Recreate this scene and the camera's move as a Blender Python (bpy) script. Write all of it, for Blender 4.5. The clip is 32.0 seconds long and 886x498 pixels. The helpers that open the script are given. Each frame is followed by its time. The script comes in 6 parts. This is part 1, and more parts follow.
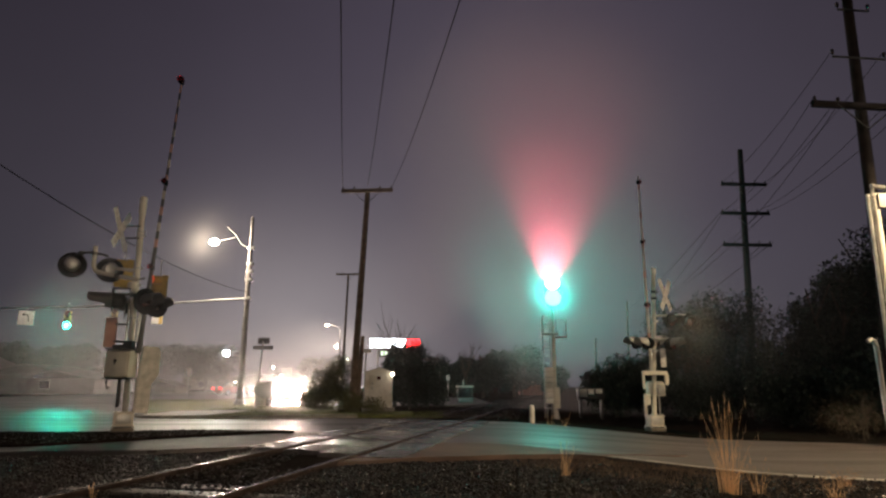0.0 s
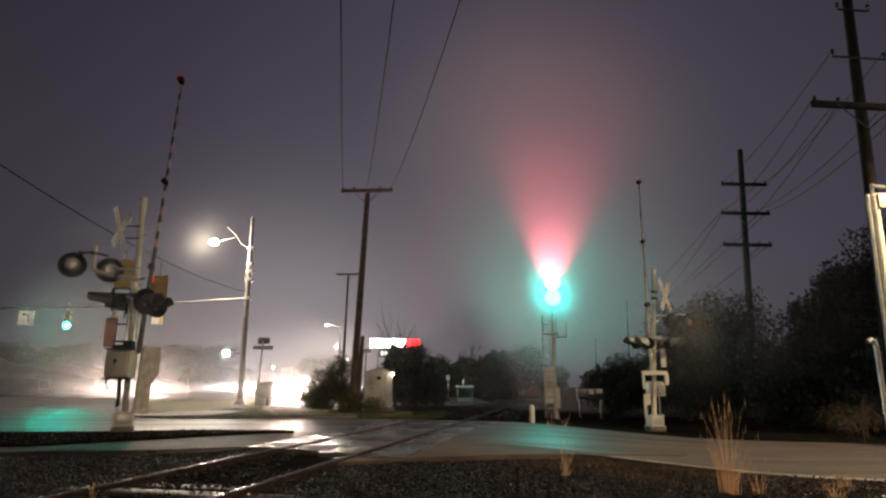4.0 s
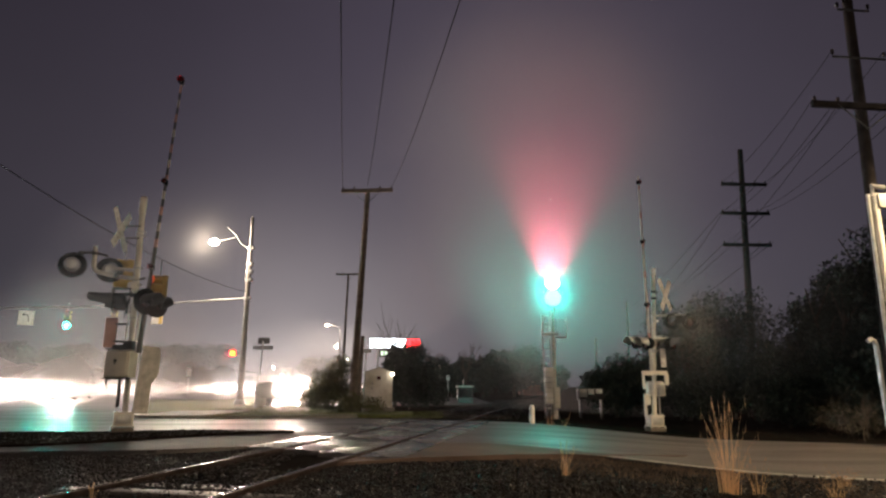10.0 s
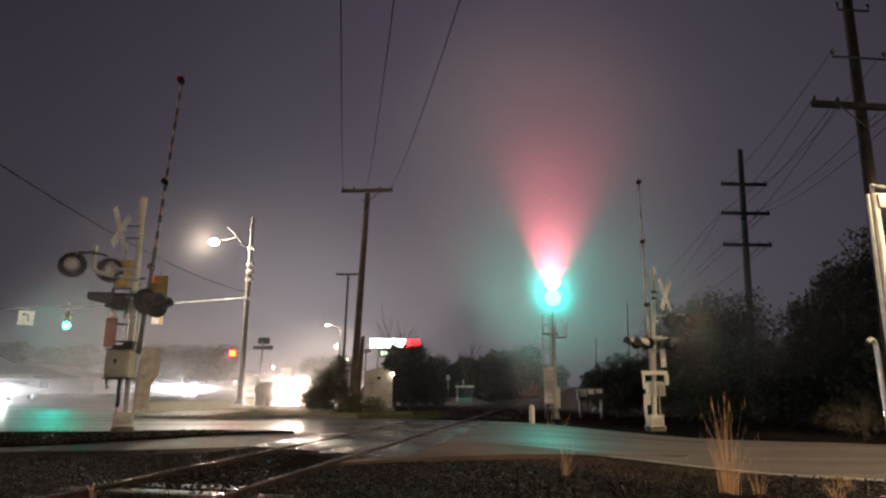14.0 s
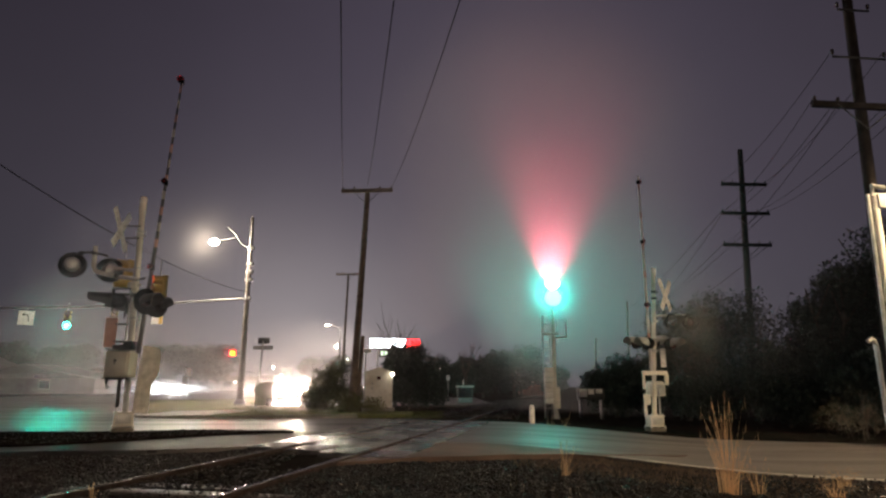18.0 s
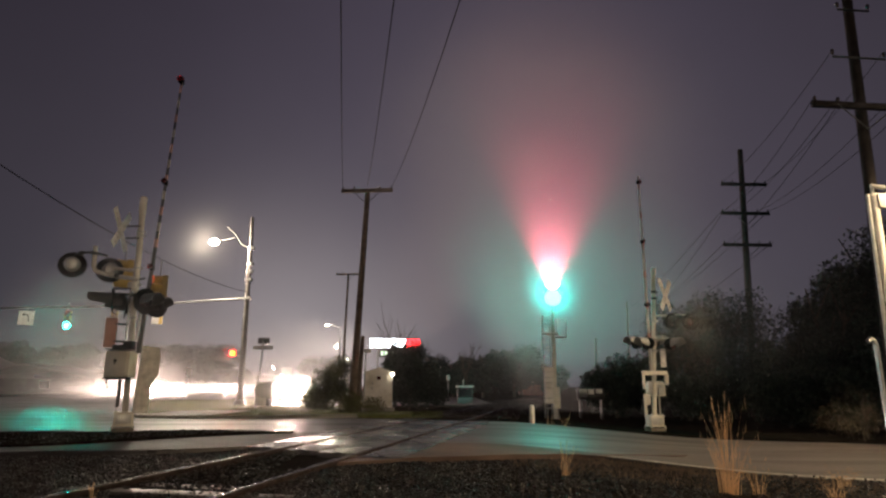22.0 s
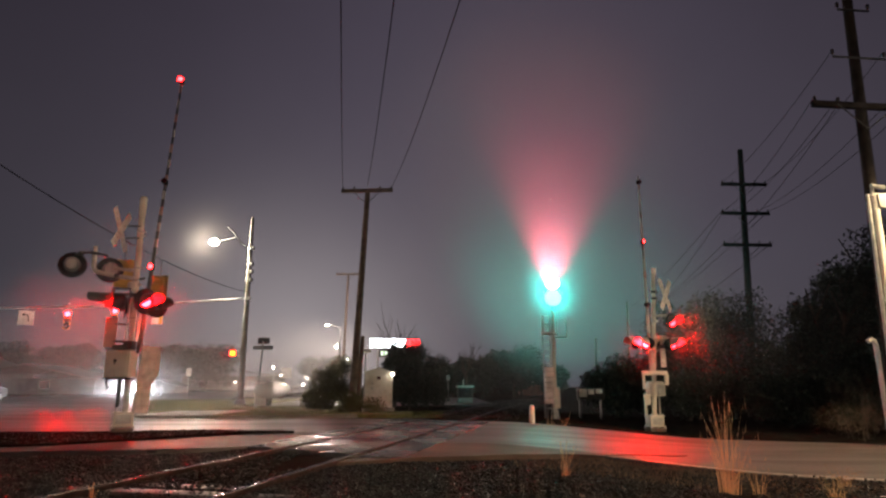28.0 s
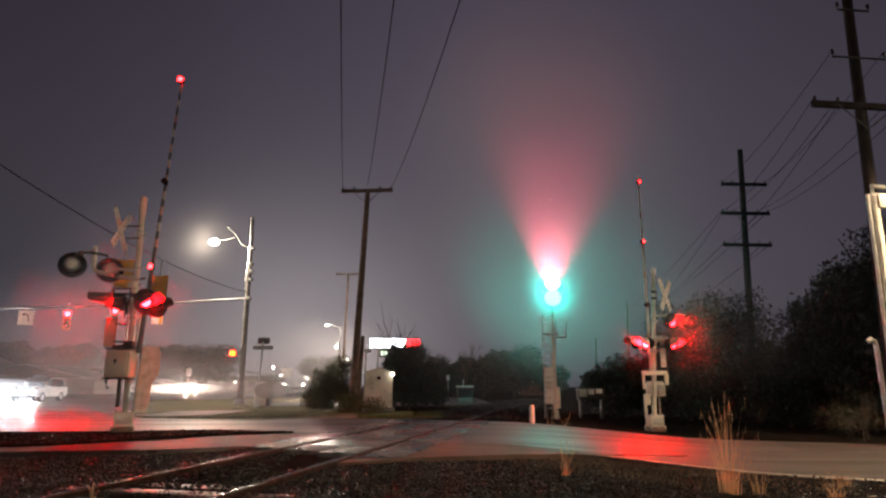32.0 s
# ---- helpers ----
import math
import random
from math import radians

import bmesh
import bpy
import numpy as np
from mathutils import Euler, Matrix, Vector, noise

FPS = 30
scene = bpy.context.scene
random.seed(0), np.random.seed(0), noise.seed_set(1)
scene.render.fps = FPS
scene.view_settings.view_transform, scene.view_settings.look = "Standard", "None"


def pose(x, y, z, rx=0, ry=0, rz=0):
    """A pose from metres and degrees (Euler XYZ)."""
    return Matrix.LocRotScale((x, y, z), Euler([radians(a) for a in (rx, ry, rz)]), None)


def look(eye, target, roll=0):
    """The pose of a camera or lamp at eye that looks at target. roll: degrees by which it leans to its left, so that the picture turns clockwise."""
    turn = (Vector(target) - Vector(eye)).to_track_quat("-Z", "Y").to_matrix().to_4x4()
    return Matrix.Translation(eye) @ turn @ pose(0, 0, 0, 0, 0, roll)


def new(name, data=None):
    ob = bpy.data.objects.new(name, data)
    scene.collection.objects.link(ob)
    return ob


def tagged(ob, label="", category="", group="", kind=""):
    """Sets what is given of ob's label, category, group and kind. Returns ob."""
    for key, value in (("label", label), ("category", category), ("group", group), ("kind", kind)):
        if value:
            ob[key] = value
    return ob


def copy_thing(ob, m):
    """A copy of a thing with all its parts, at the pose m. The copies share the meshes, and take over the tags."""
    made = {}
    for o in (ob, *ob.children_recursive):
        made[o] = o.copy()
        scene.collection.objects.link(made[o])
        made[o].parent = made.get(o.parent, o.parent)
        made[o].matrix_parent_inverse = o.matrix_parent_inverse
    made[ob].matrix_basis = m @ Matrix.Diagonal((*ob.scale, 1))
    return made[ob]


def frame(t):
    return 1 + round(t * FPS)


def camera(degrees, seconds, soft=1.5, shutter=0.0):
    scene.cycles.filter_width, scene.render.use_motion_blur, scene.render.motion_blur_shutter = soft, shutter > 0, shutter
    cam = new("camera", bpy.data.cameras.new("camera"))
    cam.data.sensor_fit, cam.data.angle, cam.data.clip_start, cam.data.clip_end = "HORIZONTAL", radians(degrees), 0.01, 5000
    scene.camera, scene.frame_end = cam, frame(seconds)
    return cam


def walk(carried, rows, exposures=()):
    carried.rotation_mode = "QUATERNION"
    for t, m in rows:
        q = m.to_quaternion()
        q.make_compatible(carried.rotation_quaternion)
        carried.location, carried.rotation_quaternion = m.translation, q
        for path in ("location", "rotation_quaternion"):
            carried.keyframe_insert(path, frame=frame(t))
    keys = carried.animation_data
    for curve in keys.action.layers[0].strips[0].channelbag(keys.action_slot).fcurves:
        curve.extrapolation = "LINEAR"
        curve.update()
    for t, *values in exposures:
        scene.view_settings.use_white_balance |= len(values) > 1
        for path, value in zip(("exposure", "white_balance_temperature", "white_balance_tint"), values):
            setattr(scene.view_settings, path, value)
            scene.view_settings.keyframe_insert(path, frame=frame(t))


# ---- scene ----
cam = camera(72, 32.0, 2.45)
EYE = pose(0, 0, 1.0, 102.74, 0, 0)
walk(cam, [(0, EYE), (32, EYE)])

# ---- sky of a misty night, brighter over the town ----
world = bpy.data.worlds.new("night_sky")
scene.world = world
world.use_nodes = True
wn, wl = world.node_tree.nodes, world.node_tree.links
wn.clear()


def wnode(kind, operation="", interpolation_type="", data_type="", blend_type=""):
    n = wn.new(kind)
    if operation:
        n.operation = operation
    if interpolation_type:
        n.interpolation_type = interpolation_type
    if data_type:
        n.data_type = data_type
    if blend_type:
        n.blend_type = blend_type
    return n


w_out = wnode("ShaderNodeOutputWorld")
w_bg = wnode("ShaderNodeBackground")
w_co = wnode("ShaderNodeTexCoord")
w_sep = wnode("ShaderNodeSeparateXYZ")
w_ramp = wnode("ShaderNodeValToRGB")
wl.new(w_co.outputs["Generated"], w_sep.inputs[0])
wl.new(w_sep.outputs["Z"], w_ramp.inputs[0])
SKY = [(0.0, (0.041, 0.039, 0.046)), (0.12, (0.040, 0.037, 0.0455)), (0.25, (0.034, 0.0298, 0.0385)), (0.55, (0.0175, 0.0143, 0.0215)), (1.0, (0.014, 0.0115, 0.0175))]
for i, (p, c) in enumerate(SKY):
    e = w_ramp.color_ramp.elements[i] if i < 2 else w_ramp.color_ramp.elements.new(p)
    e.position, e.color = p, (*c, 1)
# the dome of light over the lit town, low and towards the end of the main road
w_dot = wnode("ShaderNodeVectorMath", operation="DOT_PRODUCT")
w_dot.inputs[1].default_value = Vector((-0.22, 0.97, 0.04)).normalized()
wl.new(w_co.outputs["Generated"], w_dot.inputs[0])
w_pos = wnode("ShaderNodeMath", operation="MAXIMUM")
w_pos.inputs[1].default_value = 0.0
w_pow = wnode("ShaderNodeMath", operation="POWER")
w_pow.inputs[1].default_value = 48.0
w_near = wnode("ShaderNodeMath", operation="MULTIPLY")
w_near.inputs[1].default_value = 0.225
wl.new(w_dot.outputs["Value"], w_pos.inputs[0])
wl.new(w_pos.outputs[0], w_pow.inputs[0])
wl.new(w_pow.outputs[0], w_near.inputs[0])
w_glow = wnode("ShaderNodeMix", data_type="RGBA", blend_type="ADD")
w_glow.inputs["Factor"].default_value = 1.0
w_tint = wnode("ShaderNodeMix", data_type="RGBA")
w_tint.inputs["A"].default_value, w_tint.inputs["B"].default_value = (0, 0, 0, 1), (1.0, 0.885, 0.86, 1)
wl.new(w_near.outputs[0], w_tint.inputs["Factor"])
# a wide faint sky brightening centred ahead, so the view darkens towards its corners
w_dot2 = wnode("ShaderNodeVectorMath", operation="DOT_PRODUCT")
w_dot2.inputs[1].default_value = Vector((0.085, 0.92, 0.37)).normalized()
wl.new(w_co.outputs["Generated"], w_dot2.inputs[0])
w_pos2 = wnode("ShaderNodeMath", operation="MAXIMUM")
w_pos2.inputs[1].default_value = 0.0
w_pow2 = wnode("ShaderNodeMath", operation="POWER")
w_pow2.inputs[1].default_value = 6.0
wl.new(w_dot2.outputs["Value"], w_pos2.inputs[0])
wl.new(w_pos2.outputs[0], w_pow2.inputs[0])
w_tint2 = wnode("ShaderNodeMix", data_type="RGBA")
w_tint2.inputs["A"].default_value, w_tint2.inputs["B"].default_value = (0, 0, 0, 1), (0.051, 0.0425, 0.0585, 1)
wl.new(w_pow2.outputs[0], w_tint2.inputs["Factor"])
w_sum = wnode("ShaderNodeMix", data_type="RGBA", blend_type="ADD")
w_sum.inputs["Factor"].default_value = 1.0
wl.new(w_ramp.outputs[0], w_sum.inputs["A"])
wl.new(w_tint2.outputs["Result"], w_sum.inputs["B"])
wl.new(w_sum.outputs["Result"], w_glow.inputs["A"])
wl.new(w_tint.outputs["Result"], w_glow.inputs["B"])
w_noise = wnode("ShaderNodeTexNoise")
w_noise.inputs["Scale"].default_value, w_noise.inputs["Detail"].default_value = 3.0, 4.0
w_var = wnode("ShaderNodeMapRange")
w_var.inputs["To Min"].default_value, w_var.inputs["To Max"].default_value = 0.88, 1.12
wl.new(w_co.outputs["Generated"], w_noise.inputs["Vector"])
wl.new(w_noise.outputs[0], w_var.inputs["Value"])
wl.new(w_glow.outputs["Result"], w_bg.inputs["Color"])
wl.new(w_var.outputs[0], w_bg.inputs["Strength"])
wl.new(w_bg.outputs[0], w_out.inputs[0])


def lamp(name, kind, at, colour, watts, radius=0.1, aim=None, cone=60, blend=0.6):
    data = bpy.data.lights.new(name, kind)
    data.energy, data.color = watts, colour
    data.shadow_soft_size = radius
    if kind == "SPOT":
        data.spot_size, data.spot_blend = radians(cone), blend
    ob = new(name, data)
    ob.matrix_world = look(at, aim) if aim else Matrix.Translation(at)
    return ob


# street lamp over the junction, two unseen added lamps, main road lamps, signal spots
lamp("lamp_junction", "POINT", (-14.3, 36.4, 9.5), (1.0, 0.82, 0.64), 4200, 0.25)
# both lamps are out of view, added to light gates, bungalow, road and verge
lamp("lamp_unseen_behind", "SPOT", (14.0, -34.0, 7.0), (1.0, 0.76, 0.52), 14500, 0.2, (-3.0, 28.0, 2.0), 37, 1.0)
lamp("lamp_unseen_by_pole", "SPOT", (12.2, 11.6, 7.6), (1.0, 0.75, 0.44), 6200, 0.2, (6.6, 11.2, 0), 124, 1.0)
lamp("lamp_main_road", "POINT", (-19.8, 104.6, 11.2), (1.0, 0.80, 0.66), 11500, 0.2)
lamp("lamp_main_road_far", "POINT", (-27.9, 159.6, 11.1), (1.0, 0.78, 0.64), 13000, 0.2)
# spots added near the signal heads; they, not the lenses, colour the mist sheets
lamp("beam_red", "SPOT", (4.34, 24.16, 4.60), (1.0, 0.12, 0.20), 36000, 0.06, (4.62, 24.66, 8.6), 68, 1.0)
lamp("halo_green", "SPOT", (4.02, 22.28, 4.20), (0.0, 1.0, 0.84), 250, 0.1, (4.02, 20.0, 4.25), 156, 0.3)
lamp("haze_green", "SPOT", (4.06, 23.5, 4.45), (0.10, 1.0, 0.86), 2900, 0.1, (5.3, 28.0, 6.3), 112, 0.8)

# ---- materials ----
MATS = {}


def mat(name, colour, rough=0.6, metal=0.0, vary=0.25, scale=4.0, bump=0.15, fine=40.0, stain=None, stain_scale=0.6, coat=0.0, spec=0.5, glow=0.0, rand=0.0, rough_vary=0.15, stretch=None, ribs=None, depth=0.01):
    """A surface with grain at two scales: broad stains and fine relief, in metres of the object's own space."""
    if name in MATS:
        return MATS[name]
    m = bpy.data.materials.new(name)
    m.use_nodes = True
    nt = m.node_tree
    b = nt.nodes["Principled BSDF"]
    b.inputs["Metallic"].default_value = metal
    b.inputs["Specular IOR Level"].default_value = spec
    b.inputs["Coat Weight"].default_value = coat
    co = nt.nodes.new("ShaderNodeTexCoord")
    n1, n2 = nt.nodes.new("ShaderNodeTexNoise"), nt.nodes.new("ShaderNodeTexNoise")
    n1.inputs["Scale"].default_value, n1.inputs["Detail"].default_value = scale, 5
    n2.inputs["Scale"].default_value, n2.inputs["Detail"].default_value = fine, 4
    n3 = nt.nodes.new("ShaderNodeTexNoise")
    n3.inputs["Scale"].default_value, n3.inputs["Detail"].default_value = stain_scale, 6
    for n in (n1, n2, n3):
        nt.links.new(co.outputs["Object"], n.inputs["Vector"])
    if ribs:
        worn = nt.nodes.new("ShaderNodeMapping")
        worn.inputs["Scale"].default_value = ribs
        nt.links.new(co.outputs["Object"], worn.inputs["Vector"])
        nt.links.new(worn.outputs[0], n2.inputs["Vector"])
    if stretch:
        drawn = nt.nodes.new("ShaderNodeMapping")
        drawn.inputs["Scale"].default_value = stretch
        nt.links.new(co.outputs["Object"], drawn.inputs["Vector"])
        nt.links.new(drawn.outputs[0], n3.inputs["Vector"])
        nt.links.new(drawn.outputs[0], n1.inputs["Vector"])
    r = nt.nodes.new("ShaderNodeValToRGB")
    lo, hi = [max(0, c * (1 - vary)) for c in colour], [min(1, c * (1 + vary)) for c in colour]
    r.color_ramp.elements[0].position, r.color_ramp.elements[1].position = 0.3, 0.7
    r.color_ramp.elements[0].color, r.color_ramp.elements[1].color = (*lo, 1), (*hi, 1)
    nt.links.new(n1.outputs[0], r.inputs[0])
    mix = nt.nodes.new("ShaderNodeMix")
    mix.data_type = "RGBA"
    st = stain or [c * 0.55 for c in colour]
    mix.inputs["B"].default_value = (*st, 1)
    mr = nt.nodes.new("ShaderNodeMapRange")
    mr.inputs["From Min"].default_value, mr.inputs["From Max"].default_value = 0.48, 0.72
    mr.inputs["To Max"].default_value = 0.75
    nt.links.new(n3.outputs[0], mr.inputs["Value"])
    nt.links.new(mr.outputs[0], mix.inputs["Factor"])
    nt.links.new(r.outputs[0], mix.inputs["A"])
    last = mix.outputs["Result"]
    if rand:
        oi = nt.nodes.new("ShaderNodeObjectInfo")
        hs = nt.nodes.new("ShaderNodeHueSaturation")
        mv = nt.nodes.new("ShaderNodeMapRange")
        mv.inputs["To Min"].default_value, mv.inputs["To Max"].default_value = 1 - rand, 1 + rand
        nt.links.new(oi.outputs["Random"], mv.inputs["Value"])
        nt.links.new(mv.outputs[0], hs.inputs["Value"])
        nt.links.new(last, hs.inputs["Color"])
        last = hs.outputs[0]
    nt.links.new(last, b.inputs["Base Color"])
    rr = nt.nodes.new("ShaderNodeMapRange")
    rr.inputs["To Min"].default_value, rr.inputs["To Max"].default_value = max(0.02, rough - rough_vary), min(1, rough + rough_vary)
    nt.links.new(n3.outputs[0], rr.inputs["Value"])
    nt.links.new(rr.outputs[0], b.inputs["Roughness"])
    bp = nt.nodes.new("ShaderNodeBump")
    bp.inputs["Strength"].default_value, bp.inputs["Distance"].default_value = bump, depth
    nt.links.new(n2.outputs[0], bp.inputs["Height"])
    nt.links.new(bp.outputs[0], b.inputs["Normal"])
    if glow:
        b.inputs["Emission Color"].default_value = (*colour, 1)
        b.inputs["Emission Strength"].default_value = glow
    MATS[name] = m
    return m


def glow(name, colour, strength):
    if name in MATS:
        return MATS[name]
    m = bpy.data.materials.new(name)
    m.use_nodes = True
    b = m.node_tree.nodes["Principled BSDF"]
    b.inputs["Base Color"].default_value = (*[0.5 * c for c in colour], 1)
    b.inputs["Emission Color"].default_value = (*colour, 1)
    b.inputs["Emission Strength"].default_value = strength
    MATS[name] = m
    return m


def glass(name, colour=(0.02, 0.02, 0.025), rough=0.06):
    if name in MATS:
        return MATS[name]
    m = bpy.data.materials.new(name)
    m.use_nodes = True
    b = m.node_tree.nodes["Principled BSDF"]
    b.inputs["Base Color"].default_value = (*colour, 1)
    b.inputs["Roughness"].default_value = rough
    b.inputs["Coat Weight"].default_value = 0.5
    MATS[name] = m
    return m


def translucent(m, share):
    """Lets some light through thin dry blades."""
    nt = m.node_tree
    b, out = nt.nodes["Principled BSDF"], nt.nodes["Material Output"]
    thru, mixs = nt.nodes.new("ShaderNodeBsdfTranslucent"), nt.nodes.new("ShaderNodeMixShader")
    if b.inputs["Base Color"].links:
        nt.links.new(b.inputs["Base Color"].links[0].from_socket, thru.inputs[0])
    mixs.inputs[0].default_value = share
    nt.links.new(b.outputs[0], mixs.inputs[1])
    nt.links.new(thru.outputs[0], mixs.inputs[2])
    nt.links.new(mixs.outputs[0], out.inputs[0])


def mist(name, density, size, lump=0.8, power=0.0, halo=None):
    """Sheet imitating airborne droplets or lamp glare: mostly clear, scatters whatever light reaches it, thinning out
    from its middle, with a long soft tail where power is given.
    """
    m = bpy.data.materials.new(name)
    m.use_nodes = True
    nt = m.node_tree
    nt.nodes.clear()
    out = nt.nodes.new("ShaderNodeOutputMaterial")
    clear, thru, back = nt.nodes.new("ShaderNodeBsdfTransparent"), nt.nodes.new("ShaderNodeBsdfTranslucent"), nt.nodes.new("ShaderNodeBsdfDiffuse")
    thru.inputs[0].default_value = back.inputs[0].default_value = (0.95, 0.95, 0.95, 1)
    both = nt.nodes.new("ShaderNodeMixShader")
    nt.links.new(thru.outputs[0], both.inputs[1])
    nt.links.new(back.outputs[0], both.inputs[2])
    co = nt.nodes.new("ShaderNodeTexCoord")
    mp = nt.nodes.new("ShaderNodeMapping")
    mp.inputs["Scale"].default_value = [1.0 / s for s in size]
    nt.links.new(co.outputs["Object"], mp.inputs["Vector"])
    ln = nt.nodes.new("ShaderNodeVectorMath")
    ln.operation = "LENGTH"
    nt.links.new(mp.outputs[0], ln.inputs[0])
    fall = nt.nodes.new("ShaderNodeMapRange")
    fall.interpolation_type = "LINEAR" if power else "SMOOTHERSTEP"
    fall.inputs["From Min"].default_value, fall.inputs["From Max"].default_value = 1.0, 0.0
    fall.inputs["To Max"].default_value = density ** (1 / power) if power else density
    nt.links.new(ln.outputs["Value"], fall.inputs["Value"])
    tail = nt.nodes.new("ShaderNodeMath")
    tail.operation = "POWER"
    tail.inputs[1].default_value = power or 1.0
    nt.links.new(fall.outputs[0], tail.inputs[0])
    ns = nt.nodes.new("ShaderNodeTexNoise")
    ns.inputs["Scale"].default_value, ns.inputs["Detail"].default_value = lump, 3
    nt.links.new(co.outputs["Object"], ns.inputs["Vector"])
    nv = nt.nodes.new("ShaderNodeMapRange")
    nv.inputs["To Min"].default_value, nv.inputs["To Max"].default_value = 0.7, 1.3
    nt.links.new(ns.outputs[0], nv.inputs["Value"])
    mul = nt.nodes.new("ShaderNodeMath")
    mul.operation = "MULTIPLY"
    nt.links.new(tail.outputs[0], mul.inputs[0])
    if halo:
        # a wider, thinner cloud round the dense core
        wide = nt.nodes.new("ShaderNodeMapping")
        wide.inputs["Scale"].default_value = [1.0 / v for v in halo[1]]
        nt.links.new(co.outputs["Object"], wide.inputs["Vector"])
        far = nt.nodes.new("ShaderNodeVectorMath")
        far.operation = "LENGTH"
        nt.links.new(wide.outputs[0], far.inputs[0])
        thin = nt.nodes.new("ShaderNodeMapRange")
        thin.inputs["From Min"].default_value, thin.inputs["From Max"].default_value = 1.0, 0.0
        thin.inputs["To Max"].default_value = halo[0] ** 0.5
        nt.links.new(far.outputs["Value"], thin.inputs["Value"])
        soft = nt.nodes.new("ShaderNodeMath")
        soft.operation = "POWER"
        soft.inputs[1].default_value = 2.0
        nt.links.new(thin.outputs[0], soft.inputs[0])
        both_lobes = nt.nodes.new("ShaderNodeMath")
        both_lobes.operation = "ADD"
        nt.links.new(tail.outputs[0], both_lobes.inputs[0])
        nt.links.new(soft.outputs[0], both_lobes.inputs[1])
        nt.links.new(both_lobes.outputs[0], mul.inputs[0])
    nt.links.new(nv.outputs[0], mul.inputs[1])
    mixs = nt.nodes.new("ShaderNodeMixShader")
    nt.links.new(mul.outputs[0], mixs.inputs[0])
    nt.links.new(clear.outputs[0], mixs.inputs[1])
    nt.links.new(both.outputs[0], mixs.inputs[2])
    nt.links.new(mixs.outputs[0], out.inputs[0])
    return m


ASPHALT = mat("wet_asphalt", (0.080, 0.068, 0.064), 0.42, vary=0.5, scale=2.5, bump=0.45, fine=55, stain=(0.03, 0.03, 0.031), stain_scale=0.9, rough_vary=0.24, stretch=(0.13, 1.0, 1.0))
# apron colour is reddened to imitate orange lamplight falling on it
APRON = mat("damp_apron_asphalt", (0.115, 0.075, 0.06), 0.62, spec=0.3, vary=0.3, scale=2.0, bump=0.5, fine=60, stain_scale=0.5)
CONCRETE = mat("concrete", (0.34, 0.32, 0.29), 0.7, vary=0.2, scale=2, bump=0.3, fine=30)
SHOULDER = mat("damp_dark_asphalt", (0.042, 0.036, 0.036), 0.65, spec=0.3, vary=0.35, scale=2, bump=0.5, fine=50, stain_scale=0.6)
STUB_PAD = mat("stained_concrete", (0.16, 0.14, 0.12), 0.8, vary=0.3, scale=4, bump=0.4)
PALE_SLAB = mat("pale_concrete_slab", (0.5, 0.47, 0.42), 0.6, vary=0.2, scale=2, bump=0.3, fine=30)
WETPANEL = mat("wet_crossing_panel", (0.085, 0.08, 0.078), 0.25, vary=0.35, scale=5, bump=1.0, fine=20, rand=0.3, rough_vary=0.16, ribs=(1.3, 0.45, 1.0), depth=0.035)
PAINT_LINE = mat("worn_white_line", (0.55, 0.52, 0.46), 0.5, vary=0.3, scale=6, stain=(0.1, 0.1, 0.1), stain_scale=2.5)
DIRT = mat("dark_dirt", (0.018, 0.0145, 0.013), 0.95, spec=0.0, vary=0.5, scale=3, bump=0.8, fine=25, stain=(0.02, 0.017, 0.013), stain_scale=0.4)
BALLAST = mat("ballast", (0.019, 0.0165, 0.0165), 0.95, spec=0.0, vary=0.5, scale=18, bump=1.0, fine=24, stain=(0.022, 0.02, 0.019), stain_scale=0.8)
STONE = mat("wet_ballast_stone", (0.034, 0.029, 0.028), 0.4, vary=0.8, scale=9, spec=0.11, bump=0.4, fine=60, stain_scale=3)
GRASS_SOIL = mat("short_grass", (0.115, 0.12, 0.03), 0.8, vary=0.45, scale=6, bump=1.0, fine=30, stain=(0.09, 0.08, 0.035), stain_scale=0.5)
BLADE = mat("grass_blade", (0.095, 0.115, 0.03), 0.6, vary=0.3, scale=3)
STRAW = mat("dry_straw", (0.74, 0.47, 0.27), 0.6, vary=0.25, scale=5)
translucent(STRAW, 0.5)
STUBBLE = mat("dead_stubble", (0.20, 0.145, 0.10), 0.7, vary=0.4, scale=3)
STEEL = mat("worn_rail_steel", (0.44, 0.43, 0.44), 0.22, 0.9, vary=0.2, scale=8, bump=0.1, stain=(0.26, 0.24, 0.23), stain_scale=2)
RUST = mat("rusty_rail_web", (0.038, 0.027, 0.026), 0.9, 0.0, spec=0.05, vary=0.4, scale=8, bump=0.5)
TIE = mat("weathered_tie", (0.075, 0.062, 0.055), 0.5, spec=0.16, vary=0.4, scale=6, bump=0.6, fine=22, rand=0.25)
GALV = mat("galvanised_steel", (0.46, 0.46, 0.45), 0.42, 0.75, vary=0.2, scale=5, bump=0.1, stain_scale=2)
ALU = mat("aluminium_paint", (0.62, 0.59, 0.52), 0.5, 0.1, vary=0.15, scale=4, bump=0.12, stain=(0.3, 0.26, 0.2), stain_scale=2)
CAVITY = mat("dull_black_inside", (0.002, 0.002, 0.002), 0.95, vary=0.1, spec=0.02, bump=0.0)
DARK_STEEL = mat("dark_steel", (0.05, 0.05, 0.05), 0.5, 0.3, vary=0.2)
POLE_GREY = mat("weathered_grey_pole", (0.24, 0.23, 0.22), 0.6, 0.2, vary=0.25, scale=3, bump=0.2, stain_scale=1.2)
